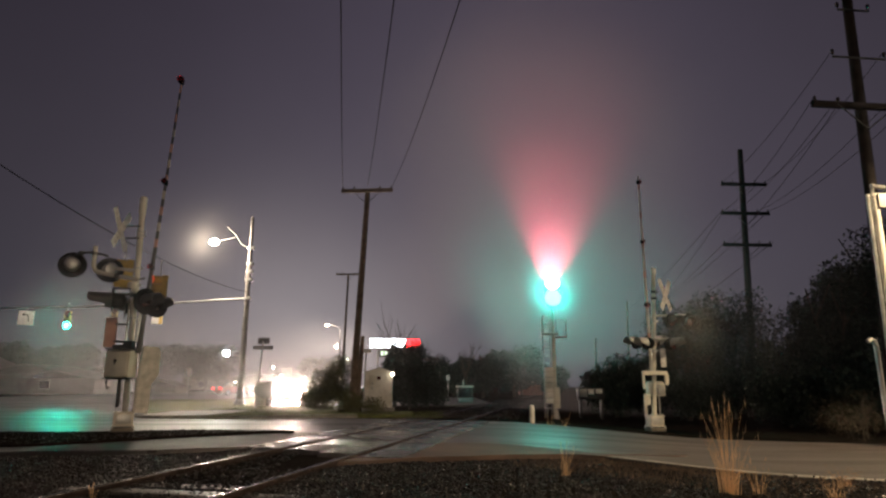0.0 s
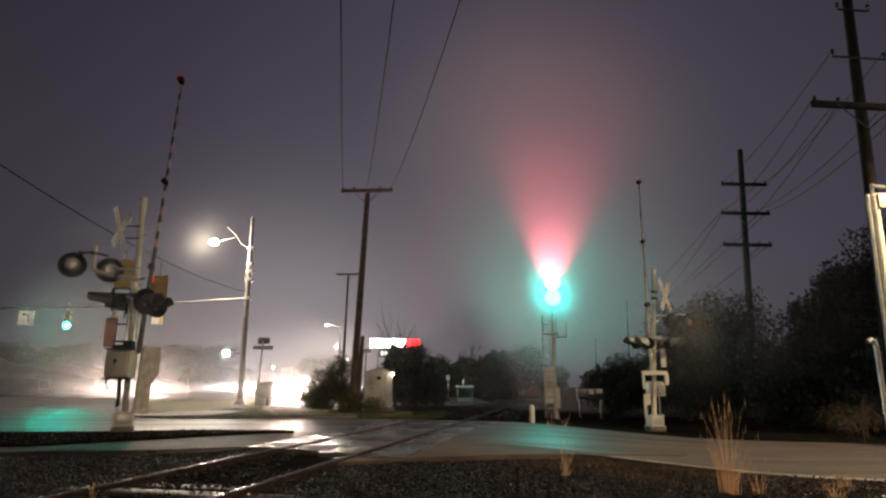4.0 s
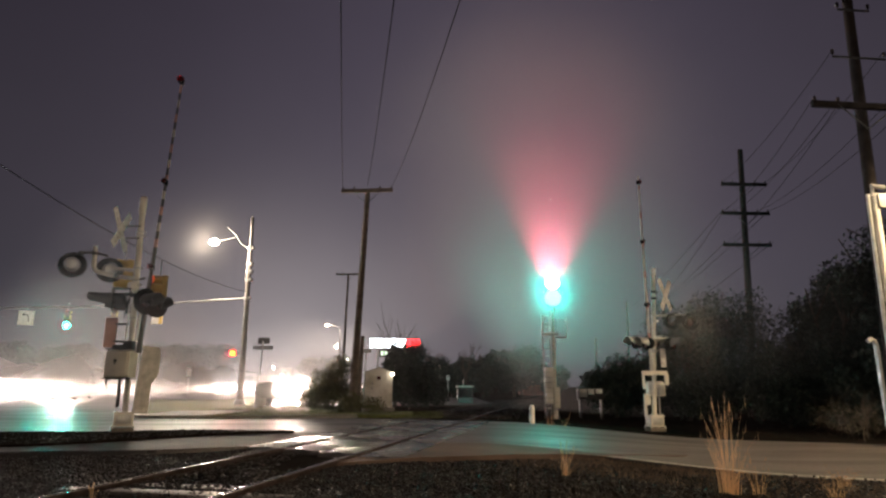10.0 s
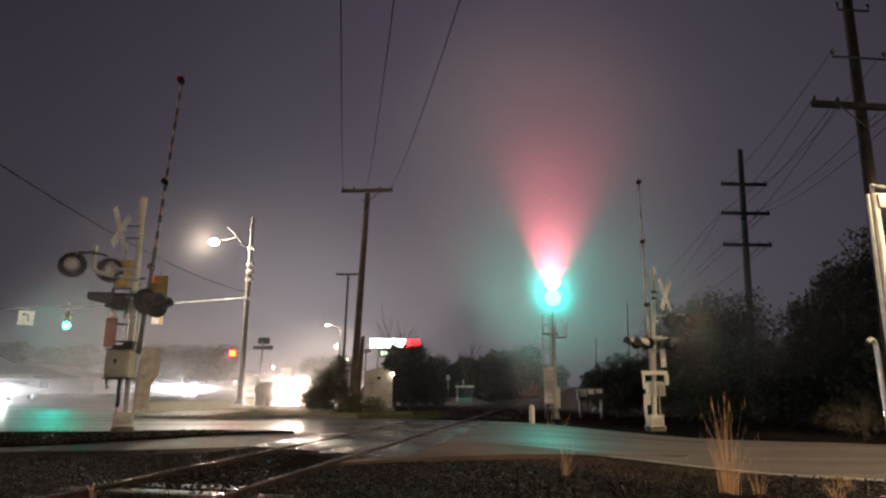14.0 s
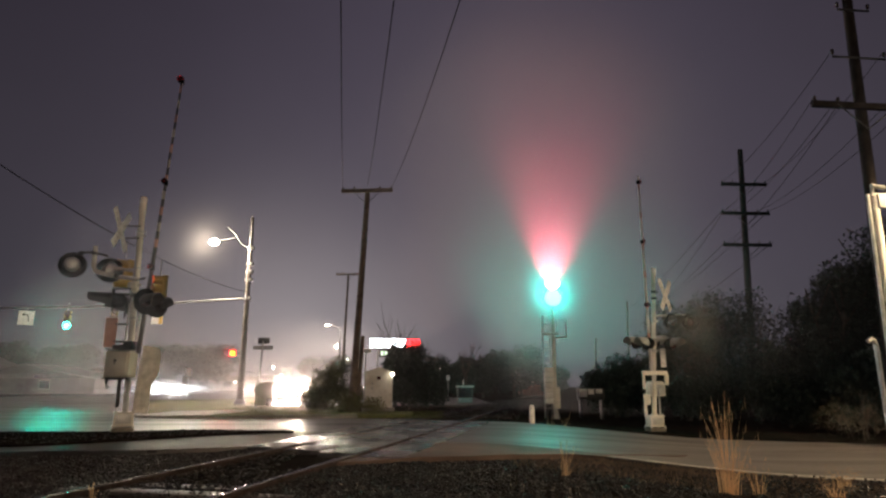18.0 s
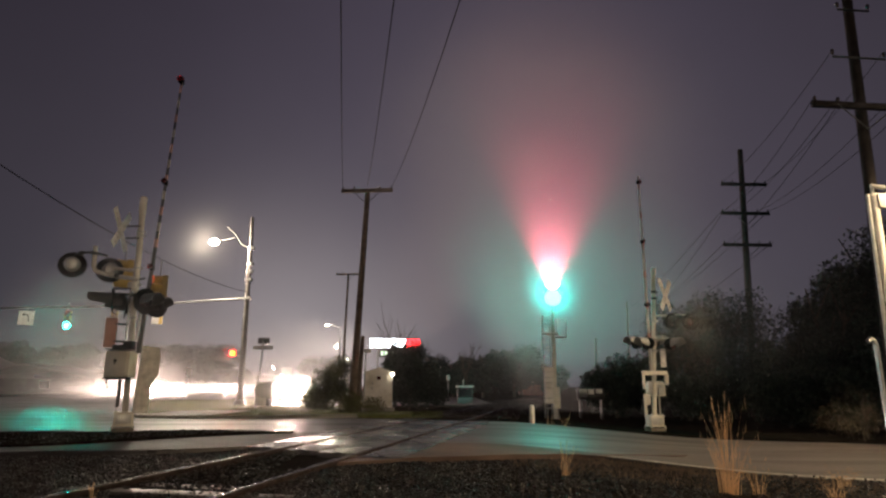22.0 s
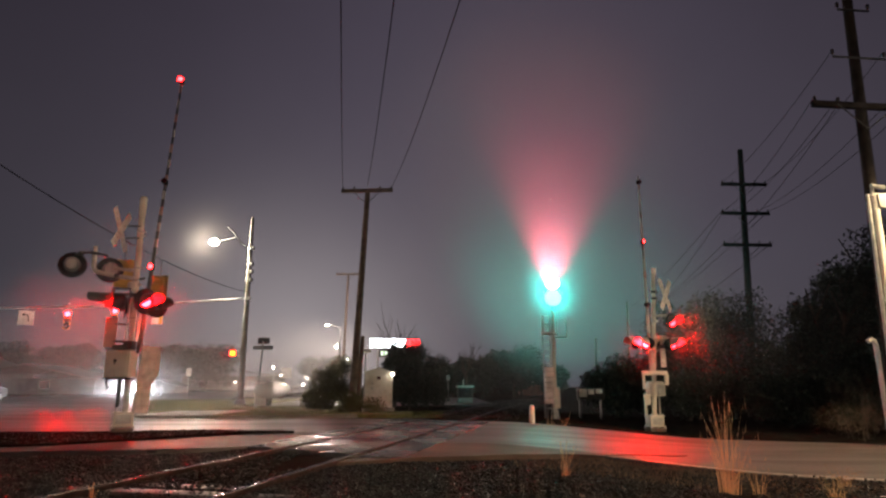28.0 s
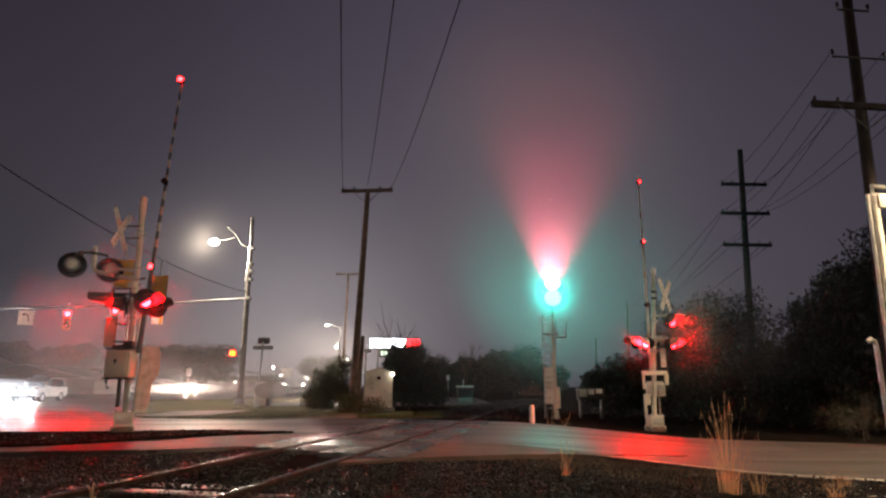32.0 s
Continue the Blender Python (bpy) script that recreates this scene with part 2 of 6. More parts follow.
ARM_PALE = mat("worn_gate_arm_white", (0.42, 0.39, 0.36), 0.55, vary=0.25, scale=6, stain_scale=3)
FADED = mat("faded_lettering", (0.50, 0.47, 0.44), 0.6, vary=0.3, scale=6)
FADED_RED = mat("faded_red_sheeting", (0.38, 0.20, 0.17), 0.5, vary=0.2)
BLACK = mat("black_paint", (0.016, 0.016, 0.017), 0.45, vary=0.3, scale=5, bump=0.1)
WHITE = mat("white_paint", (0.76, 0.73, 0.68), 0.5, vary=0.1, scale=5, bump=0.1, stain=(0.42, 0.36, 0.28), stain_scale=1.6)
WHITE_SHEET = mat("retroreflective_white", (0.72, 0.70, 0.68), 0.45, vary=0.12, scale=8, stain_scale=3)
YELLOW = mat("yellow_signal_paint", (0.55, 0.36, 0.05), 0.45, vary=0.15, scale=6, stain_scale=3)
WOOD = mat("weathered_wood_pole", (0.17, 0.13, 0.105), 0.9, spec=0.15, vary=0.4, scale=3, bump=0.7, fine=25, stain_scale=0.8)
# pole wood blackened to stand for wood that no lamp reaches
WOOD_UNLIT = mat("unlit_blackened_pole", (0.022, 0.018, 0.018), 0.9, spec=0.1, vary=0.4, scale=3, bump=0.7, fine=25, stain=(0.034, 0.026, 0.022), stain_scale=0.8)
INSUL = mat("glazed_insulator", (0.05, 0.038, 0.034), 0.3, vary=0.2)
WIRE = mat("black_wire", (0.015, 0.015, 0.015), 0.9, spec=0.05)
LEAF_DARK = mat("dark_leaf", (0.038, 0.052, 0.042), 0.55, vary=0.4, scale=1.5, stain_scale=0.3, spec=0.15)
LEAF_OLIVE = mat("olive_leaf", (0.11, 0.105, 0.05), 0.55, vary=0.4, scale=1.5, stain_scale=0.5, spec=0.15)
LEAF_DRY = mat("dry_leaf", (0.115, 0.088, 0.062), 0.6, vary=0.5, scale=3, stain_scale=0.8)
BARK = mat("bark", (0.075, 0.06, 0.048), 0.85, vary=0.4, scale=5, bump=0.8)
BRICK = mat("far_brick", (0.22, 0.10, 0.075), 0.8, vary=0.3, scale=3)
SIDING = mat("pale_siding", (0.24, 0.215, 0.19), 0.7, vary=0.2, scale=1)
ROOF = mat("shingle_roof", (0.16, 0.145, 0.135), 0.8, vary=0.3, scale=2, bump=0.5, fine=14)
GREY_PANEL = mat("grey_panel", (0.30, 0.31, 0.33), 0.5, vary=0.2)
TYRE = mat("tyre_rubber", (0.02, 0.02, 0.02), 0.7)
RIM = mat("alloy_rim", (0.5, 0.5, 0.52), 0.3, 0.9)
CAR_WHITE = mat("white_car_paint", (0.68, 0.68, 0.68), 0.25, vary=0.05, coat=0.8)
CAR_DARK = mat("dark_car_paint", (0.05, 0.055, 0.07), 0.25, vary=0.05, coat=0.8)
CAR_SILVER = mat("silver_car_paint", (0.36, 0.37, 0.39), 0.28, 0.5, vary=0.05, coat=0.8)
CAR_RED = mat("red_car_paint", (0.30, 0.03, 0.03), 0.25, vary=0.05, coat=0.8)
GLASS = glass("car_glass")
DARK_PANE = glass("dark_window")
RED_DARK = glass("unlit_red_lens", (0.055, 0.004, 0.005), 0.2)
AMBER_DARK = glass("unlit_amber_lens", (0.07, 0.03, 0.004), 0.2)
GREEN_DARK = glass("unlit_green_lens", (0.004, 0.03, 0.022), 0.2)
CLEAR_DARK = glass("unlit_clear_lens", (0.2, 0.2, 0.2), 0.15)
RED_LED = glow("lit_red_lens", (1.0, 0.0003, 0.0006), 2700)
# same red lens dimmed and boosted, to set how much red falls nearby
RED_DIMMED = glow("lit_red_lens_dimmed", (1.0, 0.001, 0.0018), 420)
RED_BOOSTED = glow("lit_red_lens_boosted", (1.0, 0.0003, 0.0006), 5000)
RED_TIP = glow("lit_gate_lamp", (1.0, 0.0016, 0.002), 300)
RED_TRAFFIC = glow("lit_red_signal", (1.0, 0.0003, 0.0005), 3000)
RED_ASIDE = glow("lit_red_signal_aside", (1.0, 0.03, 0.02), 3.0)
AMBER_TRAFFIC = glow("lit_amber_signal", (1.0, 0.28, 0.001), 2300)
GREEN_TRAFFIC = glow("lit_green_signal", (0.001, 1.0, 0.70), 1500)
HAND_ORANGE = glow("lit_orange_hand", (1.0, 0.012, 0.0006), 150)
WALK_WHITE = glow("lit_white_walk", (0.85, 0.92, 1.0), 300)
# aspect colours whitened to imitate an overexposed core
RAIL_GREEN = glow("lit_green_aspect", (0.15, 1.0, 0.88), 5.5)
RAIL_RED = glow("lit_red_aspect", (1.0, 0.35, 0.42), 7)
STREET_BULB = glow("lit_street_lamp", (1.0, 0.86, 0.62), 90)
FAR_BULB = glow("lit_far_lamp", (1.0, 0.85, 0.6), 110)
SIGN_WHITE = glow("lit_sign_white", (0.86, 0.93, 1.0), 12.0)
SIGN_RED = glow("lit_sign_red", (1.0, 0.016, 0.02), 28.0)
SIGN_PALE = glow("lit_sign_letters", (0.75, 1.0, 0.72), 1.6)
WINDOW_WARM = glow("lit_window_warm", (1.0, 0.75, 0.45), 1.6)
WARM = glow("lit_headlight_warm", (1.0, 0.73, 0.61), 18500)
COOL = glow("lit_headlight_cool", (0.92, 0.94, 1.0), 17000)
COOL_LOW = glow("lit_headlight_dipped", (0.86, 0.92, 1.0), 9000)
TAIL = glow("lit_tail_lamp", (1.0, 0.03, 0.03), 14)
SHED_LAMP = glow("lit_small_lamp", (1.0, 0.88, 0.68), 40)


# ---- mesh helpers ----
def box(bm, at, size, bevel=0.0, turn=None):
    m = Matrix.Translation(at) @ (turn or Matrix()) @ Matrix.Diagonal((*size, 1))
    made = bmesh.ops.create_cube(bm, size=1.0, matrix=m)
    if bevel:
        edges = {e for v in made["verts"] for e in v.link_edges}
        bmesh.ops.bevel(bm, geom=list(edges), offset=bevel, segments=2, affect="EDGES", profile=0.5)
    return bm


def tube(bm, a, b, r0, r1=None, seg=12, caps=True):
    a, b = Vector(a), Vector(b)
    d = b - a
    m = Matrix.Translation((a + b) / 2) @ d.to_track_quat("Z", "Y").to_matrix().to_4x4()
    bmesh.ops.create_cone(bm, cap_ends=caps, segments=seg, radius1=r0, radius2=r0 if r1 is None else r1, depth=d.length, matrix=m)
    return bm


def path(bm, pts, r, seg=8):
    return sweep(bm, [Vector(p) for p in pts], r, seg)


def sweep(bm, pts, r, seg=6):
    """One continuous round strand through the points."""
    rings = []
    for i, p in enumerate(pts):
        d = Vector(pts[min(i + 1, len(pts) - 1)]) - Vector(pts[max(i - 1, 0)])
        q = d.to_track_quat("Z", "Y").to_matrix()
        rings.append([bm.verts.new(Vector(p) + q @ Vector((r * math.cos(2 * math.pi * k / seg), r * math.sin(2 * math.pi * k / seg), 0))) for k in range(seg)])
    for a, b in zip(rings, rings[1:]):
        for k in range(seg):
            bm.faces.new((a[k], a[(k + 1) % seg], b[(k + 1) % seg], b[k]))
    bm.faces.new(list(reversed(rings[0])))
    bm.faces.new(rings[-1])
    return bm


def ball(bm, at, r, scale=(1, 1, 1), seg=12):
    bmesh.ops.create_uvsphere(bm, u_segments=seg, v_segments=max(6, seg // 2), radius=r, matrix=Matrix.Translation(at) @ Matrix.Diagonal((*scale, 1)))
    return bm


def spin(bm, profile, seg=20, m=None):
    """A turned form: (radius, height) pairs swept about z, then moved by m."""
    m = m or Matrix()
    rings = []
    for r, z in profile:
        rings.append([bm.verts.new(m @ Vector((r * math.cos(2 * math.pi * i / seg), r * math.sin(2 * math.pi * i / seg), z))) for i in range(seg)])
    for a, b in zip(rings, rings[1:]):
        for i in range(seg):
            bm.faces.new((a[i], a[(i + 1) % seg], b[(i + 1) % seg], b[i]))
    bm.faces.new(list(reversed(rings[0])))
    bm.faces.new(rings[-1])
    return bm


def prism(bm, outline, y0, y1, inset=None):
    """Extrudes an outline of (x, z) pairs from y0 to y1."""
    a = [bm.verts.new((x, y0, z)) for x, z in outline]
    b = [bm.verts.new((x, y1, z)) for x, z in outline]
    n = len(outline)
    bm.faces.new(a)
    bm.faces.new(list(reversed(b)))
    for i in range(n):
        bm.faces.new((a[(i + 1) % n], a[i], b[i], b[(i + 1) % n]))
    return bm


def thing(name, at, label, category, group="", kind="", turn=0):
    ob = new(name)
    ob.empty_display_size = 0.2
    ob.matrix_world = pose(*at, 0, 0, turn)
    return tagged(ob, label, category, group, kind)


def part(name, bm, material, parent, label="", smooth=True):
    me = bpy.data.meshes.new(name)
    bmesh.ops.recalc_face_normals(bm, faces=bm.faces)
    bm.to_mesh(me)
    bm.free()
    me.materials.append(material)
    if smooth:
        me.polygons.foreach_set("use_smooth", [True] * len(me.polygons))
        me.set_sharp_from_angle(angle=radians(35))
    ob = new(name, me)
    ob.parent = parent
    if label:
        tagged(ob, label)
    return ob


def raw(name, verts, faces, material, parent=None, smooth=False):
    me = bpy.data.meshes.new(name)
    me.from_pydata([tuple(v) for v in verts], [], faces)
    me.materials.append(material)
    if smooth:
        me.polygons.foreach_set("use_smooth", [True] * len(me.polygons))
    ob = new(name, me)
    ob.parent = parent
    return ob


def B():
    return bmesh.new()


# ---- ground ----
SLOPE = 0.209


def track_x(y):
    return -4.0 + SLOPE * y


def ease(a, b, x):
    t = min(1, max(0, (x - a) / (b - a)))
    return t * t * (3 - 2 * t)


def gz(x, y):
    """Height of the ground: the line runs on a low hump that falls away to the east."""
    s = x - track_x(y)
    near = 1 - ease(40, 80, abs(y))
    return -0.32 * ease(1.6, 8.0, s) * near - 0.06 * ease(3, 8, -s) * near


def road_near(x):
    return 11.1 - 0.36 * max(0, x - 1.0) + 0.25 * math.exp(-((x - 1.5) / 2.5) ** 2) - 0.85 * ease(0, 2.4, -2.7 - x)


def road_far(x):
    return 20.7 - 0.16 * (x + 3) if x < -3 else 20.7 - 0.43 * (x + 3)


def spaced(a, b, step):
    n = max(1, int(round((b - a) / step)))
    return [a + (b - a) * i / n for i in range(n + 1)]


def make_ground():
    xs = [-1800, -900, -450, -220, -120, -70, -45] + spaced(-34, 34, 0.5) + [45, 70, 120, 220, 450, 900, 1800]
    ys = [-1800, -700, -250, -90, -40, -20, -10, -5] + spaced(-2, 40, 0.5) + [46, 55, 70, 100, 160, 260, 450, 900, 1800]
    verts, faces = [], []
    for y in ys:
        for x in xs:
            lump = 0.05 * noise.noise(Vector((x * 0.9, y * 0.9, 3))) if abs(x) < 40 and -5 < y < 45 else 0
            verts.append((x, y, gz(x, y) - 0.07 + lump * 0.8))
    w = len(xs)
    for j in range(len(ys) - 1):
        for i in range(w - 1):
            a = j * w + i
            faces.append((a, a + 1, a + w + 1, a + w))
    ob = raw("ground", verts, faces, DIRT, smooth=True)
    tagged(ob, "dark damp earth with sparse weeds and gravel", "ground", kind="structure")


def strip(name, xs, lo, hi, lift, material, label, category, rows=10, kind="structure", thick=0.12):
    """A paved sheet between two edges given as functions of x, following the ground, with a thickness."""
    verts, faces = [], []
    for x in xs:
        for j in range(rows + 1):
            y = lo(x) + (hi(x) - lo(x)) * j / rows
            verts.append((x, y, gz(x, y) + lift))
    n = rows + 1
    for i in range(len(xs) - 1):
        for j in range(rows):
            a = i * n + j
            faces.append((a, a + n, a + n + 1, a + 1))
    top = len(verts)
    rim = [i * n for i in range(len(xs))] + [(len(xs) - 1) * n + j for j in range(1, n)] + [i * n + rows for i in range(len(xs) - 2, -1, -1)] + [j for j in range(rows - 1, 0, -1)]
    for k in rim:
        x, y, z = verts[k]
        verts.append((x, y, z - thick))
    m = len(rim)
    for k in range(m):
        faces.append((rim[k], top + k, top + (k + 1) % m, rim[(k + 1) % m]))
    ob = raw(name, verts, faces, material, smooth=False)
    me = ob.data
    me.polygons.foreach_set("use_smooth", [True] * len(me.polygons))
    me.set_sharp_from_angle(angle=radians(35))
    return tagged(ob, label, category, kind=kind)


LANE = -0.13


def main_x(y, c):
    """The main road: straight past the junction, bending behind the trees far off."""
    return -c + LANE * y + 0.3 * max(0.0, y - 260)


def verge_end(x):
    """Far edge of the grass between the two roads."""
    return max(22.6 + max(0, -10.6 - x) / 0.49, min(49.5 + 0.6 * (x + 24), 49.5 + 0.6 * (x + 24) if x < -11.5 else (34 if x < -5 else 25)))


def make_roads():
    strip("road_crossing", spaced(-26, 40, 0.6), lambda x: road_near(x) if x > -30 else 11, lambda x: min(road_far(x), 60), 0.0, ASPHALT, "wet dark asphalt road crossing the railway", "road", 16)
    # the main road, from the far town past the junction
    ys = [-200, -60, 0] + spaced(8, 60, 2) + [80, 110, 150, 220, 260, 300, 400, 560, 800]
    verts, faces = [], []
    for y in ys:
        for c in (11.5, 18, 24, 28, 33, 36.5):
            verts.append((main_x(y, c), y, gz(main_x(y, c), y) + 0.012))
    for i in range(len(ys) - 1):
        for j in range(5):
            a = i * 6 + j
            faces.append((a, a + 1, a + 7, a + 6))
    tagged(raw("road_main", verts, faces, ASPHALT, smooth=True), "wide wet asphalt main road under street lamps", "road", kind="structure")
    strip("side_lane", spaced(-15.5, 3.0, 0.8), lambda x: 36.0, lambda x: 62.0, 0.006, ASPHALT, "wet asphalt side lane behind the verge", "road", 8)
    # dashes between the lanes of the main road
    bm = B()
    for y in range(24, 200, 9):
        for c in (25.7, 29.1):
            box(bm, (main_x(y, c), y, gz(main_x(y, c), y) + 0.018), (0.12, 3.0, 0.008), turn=Matrix.Rotation(radians(7.4), 4, "Z"))
    me = part("lane_marking", bm, PAINT_LINE, None)
    tagged(me, "worn white dashes between the traffic lanes", "road marking", kind="structure")
    # edge lines of the crossing road
    strip("edge_line_near", spaced(1.3, 30, 0.7), lambda x: road_near(x) + 0.12, lambda x: road_near(x) + 0.25, 0.006, PAINT_LINE, "worn white edge line on wet asphalt", "road marking", 1, thick=0.004)
    # drier paved shoulder before the earth island
    strip("shoulder", spaced(-16, -2.6, 0.35), lambda x: road_near(x) + 0.02, lambda x: 11.3 + 2.9 * ease(-7.4, -3.6, x), 0.006, SHOULDER, "damp paved shoulder before the earth island", "pavement", 4, thick=0.05)
    # worn asphalt apron beside the rails
    strip("apron", spaced(-1.42, 4.5, 0.37), lambda x: 8.7 + 0.55 * (x + 1.2) + 0.25 * noise.noise(Vector((x * 1.3, 1, 2))), lambda x: max(8.75 + 0.55 * (x + 1.2), min(road_near(x) + 0.3, (x + 3.12) / SLOPE)), 0.012, APRON, "worn asphalt apron beside the rails, reddened to imitate orange lamplight", "pavement", 8)
    # earth island on which the crossing signal stands
    strip("earth_island", spaced(-16, -3.3, 0.3), lambda x: 11.2 + 0.07 * noise.noise(Vector((x, 5, 1))) + 2.75 * ease(-7.6, -3.3, x), lambda x: 14.75 + 0.1 * noise.noise(Vector((x, 9, 1))) - 0.7 * ease(-6.2, -3.3, x), 0.05, DIRT, "low dark earth island between road and shoulder", "verge", 8)
    # grass between the roads
    strip("junction", spaced(-34, -9.8, 0.5), lambda x: road_far(x) - 0.1, lambda x: max(road_far(x) + 0.05, 22.4 + max(0, -10.6 - x) / 0.49), 0.004, ASPHALT, "wet asphalt of the road junction", "road", 12)
    strip("grass_verge", spaced(-23.5, -1.2, 0.5), lambda x: max(road_far(x) + 0.15, 22.2 + max(0, -10.6 - x) / 0.49), verge_end, 0.05, GRASS_SOIL, "short damp grass verge lit by street lamps", "grass", 14)
    strip("kerb", spaced(-23.4, -3.0, 0.4), lambda x: max(road_far(x) + 0.0, 22.0 + max(0, -10.6 - x) / 0.49), lambda x: max(road_far(x) + 0.15, 22.2 + max(0, -10.6 - x) / 0.49), 0.075, CONCRETE, "worn concrete kerb along the grass verge", "kerb", 1)
    strip("footpath", spaced(-11.2, -8.4, 0.35), lambda x: road_far(x) + 0.9 + 0.2 * (x + 10), lambda x: road_far(x) + 5.2 + 0.5 * (x + 10), 0.066, PALE_SLAB, "pale concrete footpath slab in the grass", "pavement", 4, thick=0.08)


def make_track():
    yaw = math.degrees(math.atan(SLOPE))
    ang = -yaw
    track = thing("railway_track", (track_x(0), 0, -0.045), "single railway track with worn shiny rails on ballast", "railway track", turn=ang)
    k = math.sqrt(1 + SLOPE * SLOPE)
    y0, y1 = -12.0, 110.0
    # ballast shoulder
    bm = B()
    prism(bm, [(-2.6, -0.25), (-1.75, 0.0), (1.75, 0.0), (2.6, -0.25)], 0, 1)
    for v in bm.verts:
        v.co.y = y0 if v.co.y < 0.5 else y1
    bed = part("ballast_bed", bm, BALLAST, track)
    for side in (-1, 1):
        x = side * 0.7525
        rail = [(-0.07, -0.06), (-0.07, -0.045), (-0.012, -0.03), (-0.010, 0.045), (-0.036, 0.055), (-0.036, 0.083), (-0.028, 0.09), (0.028, 0.09), (0.036, 0.083), (0.036, 0.055), (0.010, 0.045), (0.012, -0.03), (0.07, -0.045), (0.07, -0.06)]
        bm = B()
        prism(bm, [(x + a, b) for a, b in rail], y0, y1)
        r = part("rail", bm, RUST, track)
        bm = B()
        box(bm, (x - 0.012 * side, (y0 + y1) / 2, 0.0905), (0.034, y1 - y0, 0.006), 0.002)
        part("railhead", bm, STEEL, r, "polished shiny railhead")
    # ties
    tie = None
    y = y0
    while y < 60:
        if not (10.8 < y < 20.3):
            if tie is None:
                bm = B()
                box(bm, (0, 0, 0), (2.55, 0.23, 0.16), 0.012)
                tie = part("tie", bm, TIE, track)
                tie.location = (0, y, -0.07)
            else:
                t = tie.copy()
                scene.collection.objects.link(t)
                t.location = (random.uniform(-0.04, 0.04), y, -0.085 + random.uniform(-0.012, 0.012) + (0.03 if y < 7 else 0))
                t.rotation_euler = (0, 0, radians(random.uniform(-1.5, 1.5)))
        y += 0.53
    # crossing panels between and beside the rails
    for x, w in ((-0.34, 0.62), (0.34, 0.62), (-1.16, 0.66), (1.16, 0.66)):
        first = None
        for j in range(4):
            yy = 11.25 + 2.3 * j - 0.42 * x
            bm = B()
            box(bm, (0, 0, 0), (w, 2.27, 0.14), 0.014)
            p = part("crossing_panel", bm, WETPANEL, track)
            p.location = (x, yy + random.uniform(-0.02, 0.02), 0.0 + random.uniform(-0.004, 0.006))
            p.rotation_euler = (radians(random.uniform(-0.3, 0.3)), radians(random.uniform(-0.5, 0.5)), 0)
    return track


def stones(name, n, where, size, material, label):
    """Loose stones: joined lumps of a few faces each."""
    rng = np.random.RandomState(5 + n)
    base = np.array([(1, 0, 0), (-1, 0, 0), (0, 1, 0), (0, -1, 0), (0, 0, 1), (0, 0, -0.7)], float)
    fs = [(0, 2, 4), (2, 1, 4), (1, 3, 4), (3, 0, 4), (2, 0, 5), (1, 2, 5), (3, 1, 5), (0, 3, 5)]
    verts, faces = [], []
    made = 0
    while made < n:
        p = where(rng)
        if p is None:
            continue
        made += 1
        s = size * rng.uniform(0.5, 1.5)
        q = Euler(rng.uniform(0, 6.28, 3)).to_matrix()
        pts = base * rng.uniform(0.6, 1.2, (6, 3)) * s
        k = len(verts)
        for v in pts:
            w = q @ Vector(v)
            verts.append((p[0] + w.x, p[1] + w.y, p[2] + w.z * 0.8))
        faces += [tuple(k + i for i in f) for f in fs]
    ob = raw(name, verts, faces, material)
    return tagged(ob, label, "gravel", kind="stuff")


def make_ballast():
    def fore(rng):
        y = 4.2 + 7.0 * rng.rand() ** 1.3
        x = rng.uniform(-7.5, 9.5) * (0.35 + y / 10)
        s = x - track_x(y)
        if -0.72 < s < 0.72 and (rng.rand() < 0.72 or y > 10.6):
            return None
        if y > road_near(x) - 0.15:
            return None
        if -2.2 < x < 4.5 and y > 8.7 + 0.55 * (x + 1.2) - 0.1:
            return None
        if x > 1 and y > road_near(x) - 0.8 and rng.rand() < 0.6:
            return None
        if s > 2.9 and rng.rand() < min(0.55, 0.2 + 0.15 * (s - 2.9)):
            return None
        shoulder = -0.02 if abs(s) < 1.75 else -0.02 - 0.25 * min(1, (abs(s) - 1.75) / 0.85)
        return (x, y, max(gz(x, y) - 0.05, shoulder))

    def between(rng):
        y = rng.uniform(20.5, 48)
        s = rng.uniform(-2.4, 2.4)
        x = track_x(y) + s
        return (x, y, 0.0 - 0.25 * max(0, (abs(s) - 1.75) / 0.85))

    stones("ballast_stones", 60000, fore, 0.021, STONE, "loose wet grey ballast stones beside the rails")
    stones("ballast_stones", 3000, between, 0.05, STONE, "dark ballast stones along the line")

    def isl(rng):
        x = rng.uniform(-14, -3.5)
        lo, hi = 11.3 + 2.75 * ease(-7.6, -3.3, x), 14.65 - 0.7 * ease(-6.2, -3.3, x)
        return (x, rng.uniform(lo, max(lo + 0.02, hi)), 0.05 + gz(x, 13))
    stones("gravel", 2500, isl, 0.022, STONE, "small stones scattered on the earth island")


# ---- signals whose lamps turn on and off: each lens is a disc with a lit face and a dark face ----
TURNING = []


